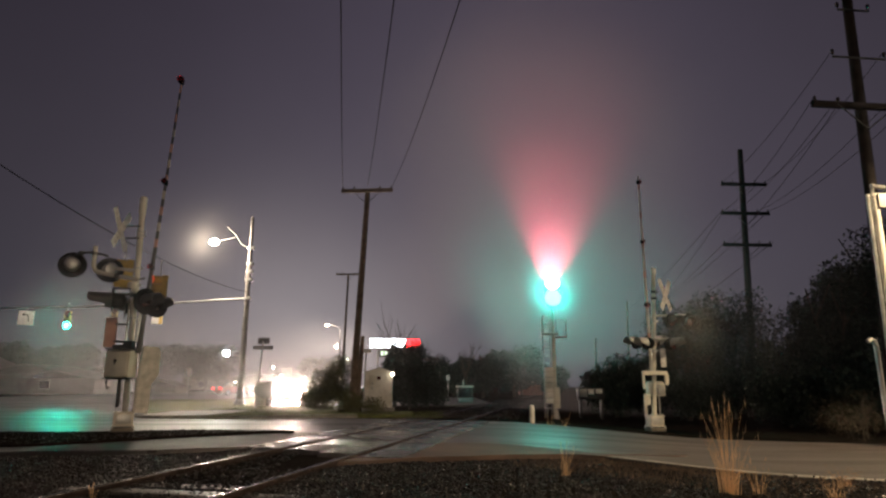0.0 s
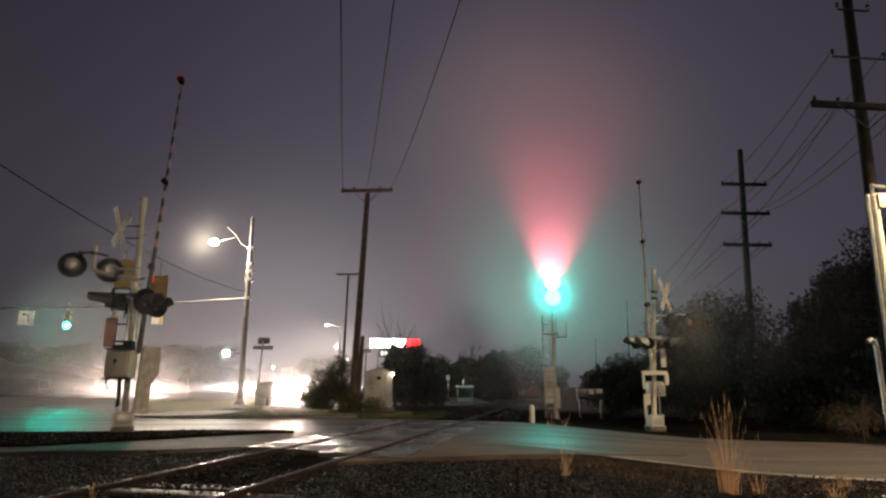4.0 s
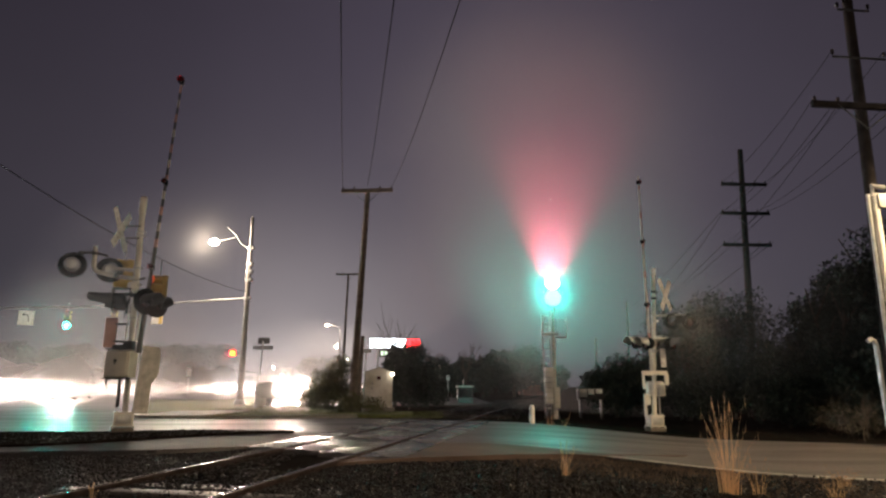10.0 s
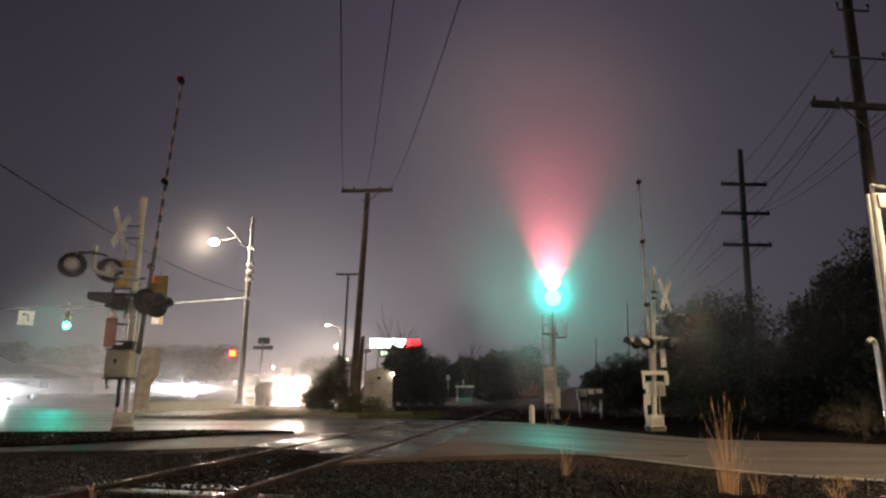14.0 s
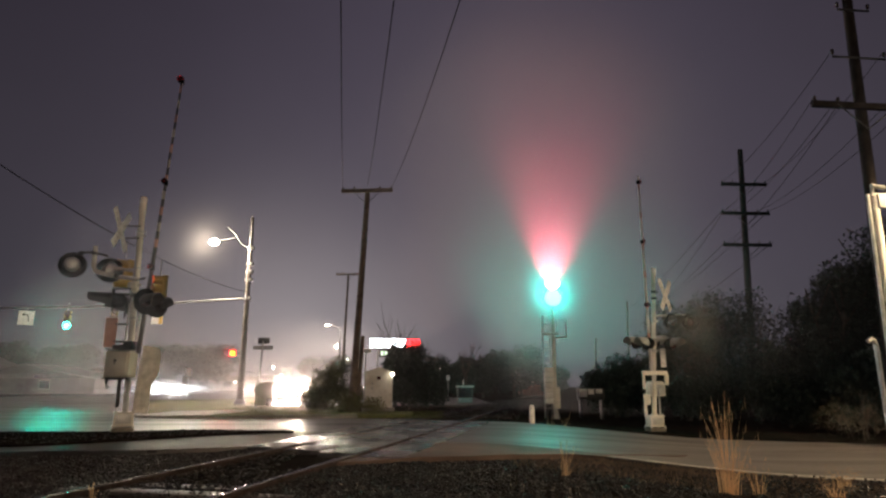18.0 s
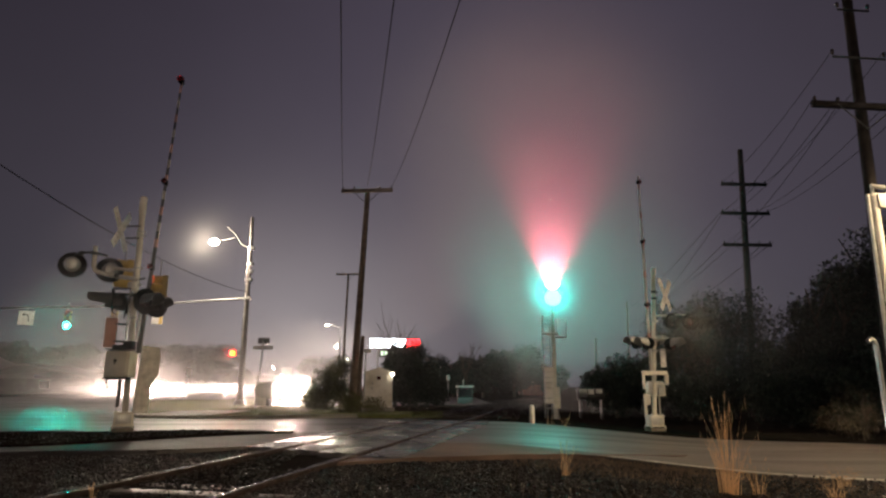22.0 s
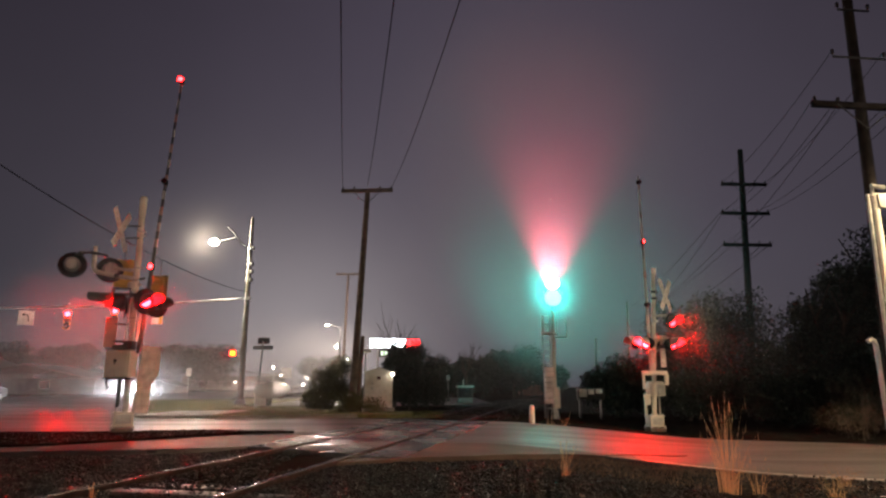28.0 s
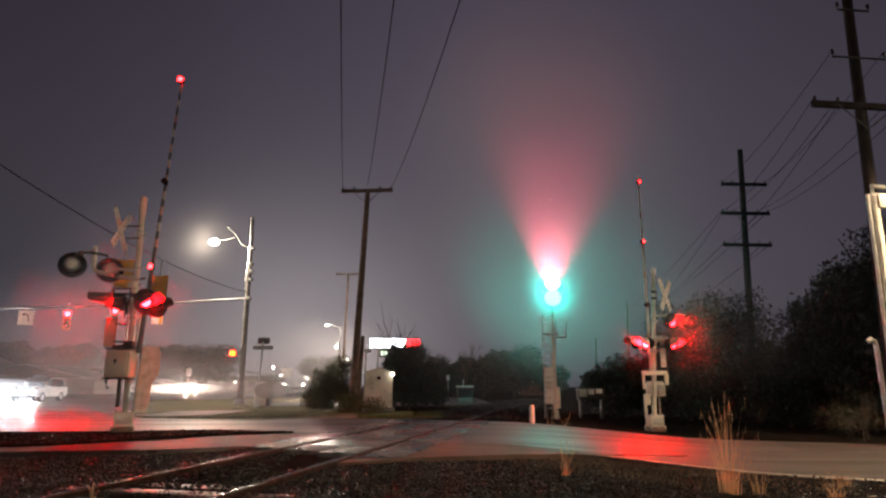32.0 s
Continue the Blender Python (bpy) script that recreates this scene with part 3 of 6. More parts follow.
def lens(parent, at, yaw, radius, lit, dark, states, tilt=0, name="lens"):
    """A turning lens: the lit face looks out while on. states: (seconds, on) changes; the first at 0."""
    bm = B()
    prof = [(radius * math.cos(a), radius * 0.22 * math.sin(a)) for a in (0, 0.4, 0.8, 1.2)]
    m = Matrix.Rotation(radians(90), 4, "X")
    spin(bm, [(r, z + 0.004) for r, z in prof], 20, m)
    nlit = len(bm.faces)
    spin(bm, [(r, z + 0.004) for r, z in prof], 20, Matrix.Rotation(radians(-90), 4, "X"))
    faces = list(bm.faces)
    for i, f in enumerate(faces):
        f.material_index = 0 if i < nlit else 1
    ob = part(name, bm, lit, parent)
    ob.data.materials.append(dark)
    now = 0 if states[0][1] else 180
    rows = [(0, now)]
    for t, on in states[1:]:
        goal = 0 if on else 180
        if goal == now:
            continue
        rows.append((t - 5 / 30, now))
        for j in range(4):
            rows.append((t + (j - 3) / 30, now + (goal - now) * j / 3))
        rows.append((t + 2 / 30, goal))
        now = goal
    rows.append((32, now))
    TURNING.append((ob, [(t, pose(*at, 0, 0, yaw) @ pose(0, 0, 0, tilt, 0, 0) @ pose(0, 0, 0, 0, 0, a)) for t, a in rows]))
    ob.matrix_basis = TURNING[-1][1][0][1]
    return ob


START = 27.95
PHASE = [START, 28.55, 29.15, 29.75, 30.35, 30.95, 31.52]
PH_A = [(0, False)] + [(t, i % 2 == 0) for i, t in enumerate(PHASE)]
PH_B = [(0, False)] + [(t, i % 2 == 1) for i, t in enumerate(PHASE)]
STEADY = [(0, False), (START, True)]
NEVER = [(0, False)]


def flasher(parent, at, yaw, states, hood=0.32, body=CAVITY, disc=0.25, tilt=0, shade=BLACK, lit=RED_LED):
    """A crossing flasher: round background, hood, deep housing and lens."""
    m = Matrix.Translation(at) @ Matrix.Rotation(radians(yaw), 4, "Z") @ Matrix.Rotation(radians(90 + tilt), 4, "X")
    bm = B()
    spin(bm, [(0.001, -0.285), (0.06, -0.28), (0.12, -0.265), (0.165, -0.20), (0.17, -0.012), (0.156, -0.012), (0.155, -0.20), (0.10, -0.235)], 20, m)
    unit = part("flasher", bm, body, parent, "black flashing light unit")
    bm = B()
    spin(bm, [(0.165, -0.03), (disc, -0.03), (disc, -0.018), (0.165, -0.018)], 28, m)
    part("background_disc", bm, CAVITY, unit)
    # hood, open below
    bm = B()
    n = 18
    rings = []
    for z, cut in ((0.0, 1.0), (hood, 0.72)):
        for r in (0.172, 0.163):
            rings.append([bm.verts.new(m @ Vector((r * math.cos(a), r * math.sin(a), z))) for a in [math.radians(90 - 125 * cut + 250 * cut * i / n) for i in range(n + 1)]])
    for a, b in ((0, 2), (3, 1), (1, 0), (2, 3)):
        for i in range(n):
            bm.faces.new((rings[a][i], rings[a][i + 1], rings[b][i + 1], rings[b][i]))
    part("hood", bm, shade, unit)
    w = m @ Vector((0, 0, -0.04))
    lens(unit, tuple(w), yaw, 0.1525, lit, RED_DARK, states, tilt)
    return unit


def crossbuck(parent, at, yaw, size=1.2, steep=49):
    for a in (-1, 1):
        bm = B()
        box(bm, (0, 0.015 * a, 0), (size, 0.006, 0.21), 0.004)
        blade = part("crossbuck_blade", bm, WHITE_SHEET, parent, "white crossbuck blade with worn black lettering")
        blade.matrix_basis = pose(*at, 0, 0, yaw) @ pose(0, 0, 0, 0, steep * a, 0)
        # the lettering, too worn to read, as bars
        for i in range(7):
            x = -0.42 + 0.14 * i
            if abs(x) < 0.1:
                continue
            bm = B()
            box(bm, (x, 0.015 * a - 0.0055, 0), (0.085, 0.003, 0.12))
            part("letter_bar", bm, FADED, blade)


def gate_lamp(parent, at, yaw, states, r=0.06):
    bm = B()
    m = Matrix.Translation(at) @ Matrix.Rotation(radians(yaw), 4, "Z") @ Matrix.Rotation(radians(90), 4, "X")
    spin(bm, [(0.001, -0.122), (0.03, -0.12), (r + 0.012, -0.10), (r + 0.016, 0.03), (r + 0.004, 0.03), (r + 0.003, -0.09)], 14, m)
    unit = part("gate_lamp", bm, CAVITY, parent)
    lens(unit, at, yaw, r, RED_TIP, RED_DARK, states)


def gate_base(t, turn=0):
    """Low pad, bolted flange and junction box shared by both crossing signals."""
    m = Matrix.Rotation(radians(turn), 4, "Z")
    bm = B()
    box(bm, (0, 0, 0.02), (0.46, 0.44, 0.10), 0.02, m)
    part("foundation", bm, STUB_PAD, t, "stained concrete pad")
    bm = B()
    box(bm, (0, 0, 0.26), (0.41, 0.37, 0.27), 0.025, m)
    box(bm, (0, 0, 0.405), (0.46, 0.42, 0.03), 0.01, m)
    box(bm, (0, 0, 0.115), (0.46, 0.42, 0.03), 0.01, m)
    jb = part("junction_box", bm, ALU, t, "weathered aluminium junction box")
    bm = B()
    box(bm, (0, -0.189, 0.26), (0.31, 0.012, 0.2), 0.004, Matrix())
    bmesh.ops.transform(bm, matrix=m, verts=bm.verts)
    part("cover", bm, GALV, jb)
    for sx in (-1, 1):
        for sy in (-1, 1):
            c = m @ Vector((0.17 * sx, 0.155 * sy, 0))
            for z0, z1, r in ((0.42, 0.47, 0.022), (0.05, 0.10, 0.03)):
                bm = B()
                tube(bm, c * (1.25 if z0 < 0.2 else 1) + Vector((0, 0, z0)), c * (1.25 if z0 < 0.2 else 1) + Vector((0, 0, z1)), r, seg=6)
                part("bolt", bm, GALV, jb)


def left_gate():
    """The crossing signal on the earth island, its gate arm raised."""
    t = thing("crossing_signal", (-7.28, 14.4, 0.03), "weathered railway crossing signal with raised gate arm on an earth island", "crossing signal")
    gate_base(t, 27)
    X, Y = 7.28, -14.4

    def at(x, y, z):
        return (x + X, y + Y, z - 0.03)
    bm = B()
    tube(bm, (0.02, 0, 0.4), (-0.10, 0, 5.3), 0.068, 0.064, 16)
    mast = part("mast", bm, ALU, t, "dull aluminium mast")
    bm = B()
    spin(bm, [(0.078, -0.2), (0.085, 0), (0.085, 0.2), (0.06, 0.24), (0.02, 0.26)], 16, Matrix.Translation((-0.10, 0, 5.3)))
    part("mast_cap", bm, WHITE, mast)
    for z in (4.55, 4.65, 3.35, 3.75, 2.55):
        bm = B()
        spin(bm, [(0.09, -0.025), (0.09, 0.025)], 16, Matrix.Translation((0.03 - 0.0253 * z, 0, z)))
        box(bm, (0.12 - 0.0253 * z, 0, z), (0.1, 0.03, 0.04), 0.005)
        part("clamp", bm, GALV, mast)
    # gate mechanism
    bm = B()
    box(bm, (-0.07, -0.24, 1.47), (0.56, 0.40, 0.58), 0.03)
    for x in (-0.30, -0.16, 0.02, 0.16):
        box(bm, (x, -0.24, 1.785), (0.05, 0.36, 0.02), 0.005)
    mech = part("gate_mechanism", bm, ALU, t, "boxy aluminium gate mechanism housing")
    bm = B()
    box(bm, (-0.08, -0.445, 1.47), (0.48, 0.02, 0.52), 0.02)
    door = part("cover", bm, ALU, mech)
    bm = B()
    tube(bm, (-0.10, -0.455, 1.55), (-0.10, -0.475, 1.55), 0.035, seg=12)
    box(bm, (-0.10, -0.472, 1.50), (0.03, 0.02, 0.10), 0.005)
    part("latch", bm, BLACK, mech)
    bm = B()
    box(bm, (-0.07, -0.24, 1.81), (0.61, 0.44, 0.035), 0.012)
    box(bm, (-0.20, -0.12, 1.86), (0.30, 0.16, 0.12), 0.02)
    part("lid_rim", bm, BLACK, mech)
    bm = B()
    box(bm, (-0.07, -0.24, 1.155), (0.60, 0.44, 0.04), 0.012)
    part("lower_rim", bm, BLACK, mech)
    bm = B()
    box(bm, (0.0, -0.1, 1.92), (0.22, 0.22, 0.18), 0.02)
    part("bracket", bm, BLACK, mech)
    bm = B()
    path(bm, [(-0.30, -0.25, 1.25), (-0.36, -0.25, 1.08), (-0.33, -0.25, 0.92), (-0.27, -0.25, 0.98)], 0.03)
    part("cable_conduit", bm, BLACK, t)
    bm = B()
    path(bm, [(-0.12, -0.12, 1.18), (-0.12, -0.10, 0.52)], 0.045)
    part("cable_conduit", bm, BLACK, t)
    # counterweight plates behind the mechanism
    for dx in (0.0, 0.09):
        bm = B()
        outline = [(0.14, 0.40), (0.44, 0.37), (0.46, 1.02), (0.60, 1.25), (0.61, 1.72), (0.56, 1.88), (0.22, 1.90), (0.18, 1.5), (0.15, 1.05)]
        prism(bm, outline, dx + 0.02, dx + 0.045)
        arm = part("counterweight_arm", bm, FADED, t, "dull grey counterweight support arm")
        arm.matrix_basis = pose(0.38, 0.12, 0, 0, 0, 44) @ pose(-0.38, -0.12, 0)
    bm = B()
    box(bm, (-0.42, -0.2, 2.20), (0.25, 0.04, 0.68), 0.012)
    board = part("side_board", bm, FADED_RED, t, "narrow faded red board beside the mast")
    board.matrix_basis = pose(-0.42, -0.2, 0, 0, 0, 35) @ pose(0.42, 0.2, 0)
    bm = B()
    path(bm, [(-0.42, -0.18, 2.0), (-0.1, -0.05, 2.0)], 0.025)
    part("board_bracket", bm, BLACK, t)
    bm = B()
    path(bm, [(-0.42, -0.18, 2.4), (-0.1, -0.05, 2.4)], 0.025)
    part("board_bracket", bm, BLACK, t)
    bm = B()
    path(bm, [(0.16, -0.1, 2.0), (0.17, -0.1, 2.7)], 0.04)
    path(bm, [(-0.17, 0.05, 1.9), (-0.18, 0.05, 3.0)], 0.03)
    part("cable_conduit", bm, GALV, t)
    bm = B()
    box(bm, (0.34, 0.16, 0.62), (0.15, 0.12, 0.34), 0.015)
    part("counterweight", bm, GALV, t)
    # gate arm, raised
    a0, a1 = Vector(at(-7.0, 14.2, 1.75)), Vector(at(-6.64, 14.2, 8.68))
    bm = B()
    tube(bm, a0, a0.lerp(a1, 0.36), 0.06, 0.045, 8)
    tube(bm, a0.lerp(a1, 0.34), a1, 0.038, 0.022, 8)
    arm = part("gate_arm", bm, DARK_STEEL, t, "raised slender gate arm with worn bands")
    for i in range(11):
        bm = B()
        f0, f1 = 0.36 + 0.058 * i, 0.36 + 0.058 * i + 0.03
        tube(bm, a0.lerp(a1, f0), a0.lerp(a1, f1), 0.044 - 0.0018 * i, 0.044 - 0.0018 * i - 0.001, 8)
        part("reflective_band", bm, ARM_PALE if i % 2 else FADED_RED, arm)
    for f, st in ((0.29, PH_A), (0.595, PH_B), (0.985, STEADY)):
        p = a0.lerp(a1, f) + Vector((0.02, -0.08, 0))
        bm = B()
        box(bm, p + Vector((0, 0.09, -0.02)), (0.05, 0.08, 0.12), 0.01)
        part("lamp_clip", bm, BLACK, arm)
        gate_lamp(arm, tuple(p + Vector((0, -0.05, 0))), 12, st, 0.068 if f > 0.9 else 0.055)
    # upper pair, seen from behind, on its pipe bracket
    for pts, r, m in (
            ([at(-7.26, 14.35, 3.50), at(-7.7, 14.3, 3.56), at(-8.05, 14.2, 3.62), at(-8.24, 14.2, 3.68), at(-8.29, 14.2, 3.80), at(-8.30, 14.2, 4.28)], 0.05, ALU),
            ([at(-7.36, 14.4, 3.72), at(-8.02, 14.3, 3.78)], 0.04, ALU),
            ([at(-8.02, 14.3, 4.06), at(-8.35, 14.2, 4.13), at(-8.6, 14.2, 4.12), at(-8.78, 14.2, 4.06)], 0.028, DARK_STEEL),
            ([at(-7.34, 14.4, 3.50), at(-7.08, 14.3, 3.52)], 0.025, DARK_STEEL)):
        bm = B()
        path(bm, pts, r)
        part("cantilever_bracket", bm, m, t)
    for p in (at(-8.30, 14.2, 4.10), at(-8.62, 14.2, 4.11), at(-7.75, 14.28, 3.57)):
        bm = B()
        spin(bm, [(0.068, -0.04), (0.068, 0.04)], 12, Matrix.Translation(p))
        part("clamp", bm, DARK_STEEL, t)
    for p, yaw in ((at(-8.79, 14.2, 3.82), 205), (at(-8.06, 14.5, 3.75), 214)):
        flasher(t, p, yaw, NEVER, 0.24, GALV, 0.305)
    crossbuck(t, at(-7.74, 14.2, 4.69), 92, 1.16, 52)
    for z in (4.5, 4.8):
        bm = B()
        box(bm, at(-7.50, 14.3, z), (0.36, 0.04, 0.035), 0.01)
        part("crossbuck_bracket", bm, DARK_STEEL, t)
    # lower back-to-back pairs
    bm = B()
    path(bm, [at(-7.78, 14.15, 3.12), at(-6.82, 14.15, 3.10)], 0.035)
    part("light_crossarm", bm, BLACK, t)
    bm = B()
    path(bm, [at(-7.72, 14.8, 3.05), at(-6.82, 14.8, 3.05)], 0.035)
    part("light_crossarm", bm, BLACK, t)
    bm = B()
    path(bm, [at(-7.28, 14.1, 3.1), at(-7.28, 14.85, 3.06)], 0.04)
    part("light_bracket", bm, BLACK, t)
    flasher(t, at(-7.70, 14.1, 2.97), -66, PH_A, 0.50, disc=0.29)
    flasher(t, at(-7.76, 14.8, 2.90), -58, PH_B, 0.42, disc=0.29)
    flasher(t, at(-6.90, 14.1, 2.94), 60, PH_A, 0.44, disc=0.305)
    flasher(t, at(-6.97, 14.8, 2.94), 58, PH_B, 0.42, disc=0.305)
    # square frame that carries the hooded pair, and the small cup above it
    bm = B()
    path(bm, [at(-7.72, 14.1, 2.98), at(-7.72, 14.1, 3.24), at(-7.30, 14.1, 3.24), at(-7.30, 14.1, 2.9)], 0.028)
    part("light_bracket", bm, BLACK, t)
    bm = B()
    spin(bm, [(0.03, 0.0), (0.09, 0.05), (0.10, 0.12), (0.10, 0.2), (0.085, 0.21)], 16, Matrix.Translation(at(-7.32, 14.2, 3.2)))
    part("bell", bm, WHITE, t, "small pale bell on the mast")


def right_gate():
    t = thing("crossing_signal", (6.26, 18.7, -0.24), "railway crossing signal with raised white gate arm at the roadside", "crossing signal")
    gate_base(t, 8)

    def at(x, y, z):
        return (x - 6.26, y - 18.7, z + 0.24)
    bm = B()
    tube(bm, (0.0, 0, 0.4), (0.30, 0, 4.82), 0.066, 0.058, 16)
    mast = part("mast", bm, ALU, t, "dull aluminium mast")
    for z, m in ((2.3, GALV), (2.66, GALV), (3.2, GALV), (3.9, BLACK), (4.1, BLACK)):
        bm = B()
        spin(bm, [(0.085, -0.04), (0.085, 0.04)], 16, Matrix.Translation((0.069 * (z - 0.4), 0, z)))
        box(bm, (0.069 * (z - 0.4) + 0.09, 0, z), (0.08, 0.05, 0.05), 0.006)
        part("clamp", bm, m, mast)
    bm = B()
    spin(bm, [(0.07, -0.14), (0.07, 0.02), (0.03, 0.05)], 14, Matrix.Translation((0.30, 0, 4.82)))
    part("mast_cap", bm, WHITE, mast)
    bm = B()
    box(bm, (0.15, 0.18, 1.16), (0.50, 0.30, 0.38), 0.03)
    box(bm, (0.15, 0.18, 1.37), (0.44, 0.26, 0.06), 0.02)
    mech = part("gate_mechanism", bm, ALU, t, "boxy aluminium gate mechanism")
    bm = B()
    box(bm, (0.15, 0.02, 1.16), (0.42, 0.03, 0.30), 0.01)
    part("cover", bm, GALV, mech)
    bm = B()
    box(bm, (0.02, -0.22, 1.64), (0.74, 0.1, 0.13), 0.015)
    box(bm, (-0.31, -0.22, 1.40), (0.07, 0.08, 0.46), 0.015)
    box(bm, (0.37, -0.2, 1.46), (0.13, 0.1, 0.36), 0.04)
    part("counterweight_arm", bm, ALU, t)
    bm = B()
    box(bm, (-0.27, -0.1, 0.74), (0.07, 0.10, 0.60), 0.015)
    box(bm, (-0.18, -0.1, 0.87), (0.12, 0.12, 0.30), 0.02)
    part("counterweight", bm, ALU, t)
    bm = B()
    path(bm, [(0.15, -0.1, 1.2), (0.15, -0.08, 0.42)], 0.025)
    part("cable_conduit", bm, GALV, t)
    a0, a1 = Vector(at(6.20, 18.5, 1.40)), Vector(at(6.235, 18.5, 7.56))
    bm = B()
    tube(bm, a0, a1, 0.05, 0.024, 8)
    arm = part("gate_arm", bm, ARM_PALE, t, "raised white gate arm")
    for i in range(12):
        bm = B()
        f0 = 0.08 + 0.077 * i
        tube(bm, a0.lerp(a1, f0), a0.lerp(a1, f0 + 0.035), 0.0505 - 0.0021 * i, 0.0495 - 0.0021 * i, 8)
        part("reflective_band", bm, FADED_RED if i % 2 else ARM_PALE, arm)
    for f, st in ((0.33, PH_B), (0.65, PH_A), (0.965, [(0, False), (28.3, True)])):
        p = a0.lerp(a1, f)
        bm = B()
        box(bm, p, (0.04, 0.08, 0.06), 0.01)
        part("lamp_clip", bm, BLACK, arm)
        gate_lamp(arm, tuple(p + Vector((0.0, -0.1, 0))), 25, st, 0.046)
    crossbuck(t, at(6.80, 18.5, 3.74), 44, 1.12, 54)
    bm = B()
    path(bm, [at(6.36, 18.7, 3.12), at(7.42, 18.6, 3.14)], 0.035)
    part("light_crossarm", bm, GALV, t)
    bm = B()
    path(bm, [at(5.92, 18.6, 2.42), at(6.85, 18.6, 2.42)], 0.035)
    part("light_crossarm", bm, GALV, t)
    flasher(t, at(6.92, 18.4, 2.92), 22, PH_A, 0.3, shade=DARK_STEEL, lit=RED_DIMMED)
    flasher(t, at(7.50, 18.5, 2.92), -6, PH_B, 0.22, shade=DARK_STEEL, lit=RED_BOOSTED)
    flasher(t, at(6.02, 18.3, 2.27), -66, PH_A, 0.3, disc=0.2, shade=GALV, lit=RED_BOOSTED)
    flasher(t, at(5.86, 18.8, 2.33), -66, PH_B, 0.3, disc=0.2, shade=GALV, lit=RED_BOOSTED)
    flasher(t, at(6.86, 18.3, 2.25), 32, PH_A, 0.3, disc=0.176, shade=GALV, lit=RED_DIMMED)
    flasher(t, at(6.56, 18.9, 2.36), 30, PH_B, 0.3, disc=0.176, shade=GALV)
    bm = B()
    box(bm, at(6.62, 18.6, 1.85), (0.16, 0.012, 0.55), 0.004)
    part("small_sign", bm, WHITE_SHEET, t, "narrow white plate")
    return t


def rail_signal():
    """The two-aspect railway signal with its ladder and cases."""
    t = thing("railway_signal", (4.10, 23.0, -0.22), "tall railway block signal with ladder, showing lit red and green aspects", "railway signal")

    def z(v):
        return v + 0.22
    bm = B()
    box(bm, (0, 0, -0.02), (0.5, 0.5, 0.14), 0.02)
    part("foundation", bm, CONCRETE, t)
    bm = B()
    tube(bm, (0.0, 0, 0.2), (0.06, 0, z(5.2)), 0.075, 0.06, 16)
    part("mast", bm, ALU, t)
    bm = B()
    spin(bm, [(0.17, 0.05), (0.16, 0.10), (0.085, 0.5), (0.08, 0.54)], 14)
    part("mast_foot", bm, GALV, t)
    for zz, k in ((4.28, 1.0), (4.86, 0.86)):
        m = Matrix.Translation((0.05, -0.16, z(zz))) @ Matrix.Rotation(radians(90), 4, "X")
        bm = B()
        spin(bm, [(0.1 * k, -0.2), (0.25 * k, -0.18), (0.29 * k, -0.03), (0.13 * k, -0.03)], 20, m)
        head = part("signal_head", bm, BLACK, t)
        # lens drawn larger than life, so its disc takes in the lamp's glare
        bm = B()
        spin(bm, [(0.31 * k, -0.02), (0.30 * k, 0.02), (0.22 * k, 0.06), (0.10 * k, 0.09), (0.02, 0.095)], 24, m)
        part("lens", bm, RAIL_GREEN if zz < 4.6 else RAIL_RED, head, "lit signal lens, widened to imitate its glare")
    # ladder
    ladder = []
    for x in (-0.38, -0.11):
        bm = B()
        tube(bm, (x, -0.05, 0.1), (x, -0.05, z(3.6)), 0.02, seg=8)
        ladder.append(part("ladder_rail", bm, GALV, t))
    for i in range(12):
        bm = B()
        tube(bm, (-0.38, -0.05, 0.45 + 0.27 * i), (-0.11, -0.05, 0.45 + 0.27 * i), 0.012, seg=6)
        part("rung", bm, GALV, t)
    bm = B()
    box(bm, (-0.14, -0.2, z(2.92)), (0.58, 0.4, 0.07), 0.01)
    box(bm, (0.28, -0.1, z(2.8)), (0.42, 0.4, 0.04), 0.008)
    part("platform", bm, GALV, t)
    bm = B()
    path(bm, [(-0.40, -0.38, z(2.92)), (-0.40, -0.38, z(3.58)), (-0.10, -0.38, z(3.58)), (-0.10, -0.38, z(2.92))], 0.02)
    path(bm, [(-0.40, -0.38, z(3.26)), (-0.10, -0.38, z(3.26))], 0.018)
    path(bm, [(0.47, -0.28, z(2.8)), (0.47, -0.28, z(3.46)), (0.12, -0.28, z(3.46)), (0.12, -0.28, z(2.8))], 0.016)
    part("handrail", bm, GALV, t)
    # relay case of louvred sections
    for i in range(7):
        bm = B()
        box(bm, (-0.22, -0.22, z(0.50) + 0.186 * i), (0.31, 0.26, 0.17), 0.014)
        part("case_section", bm, WHITE, t, "off-white case section")
    bm = B()
    box(bm, (0.01, -0.28, z(0.62)), (0.23, 0.20, 0.74), 0.02)
    part("relay_case", bm, ALU, t)
    bm = B()
    for x in (-0.32, -0.14):
        box(bm, (x, -0.22, 0.3), (0.035, 0.2, 0.62), 0.005)
    part("case_leg", bm, DARK_STEEL, t)


# ---- poles, wires and street furniture ----
def insulator(bm, at):
    spin(bm, [(0.02, 0), (0.045, 0.03), (0.03, 0.06), (0.05, 0.09), (0.03, 0.14)], 10, Matrix.Translation(at))


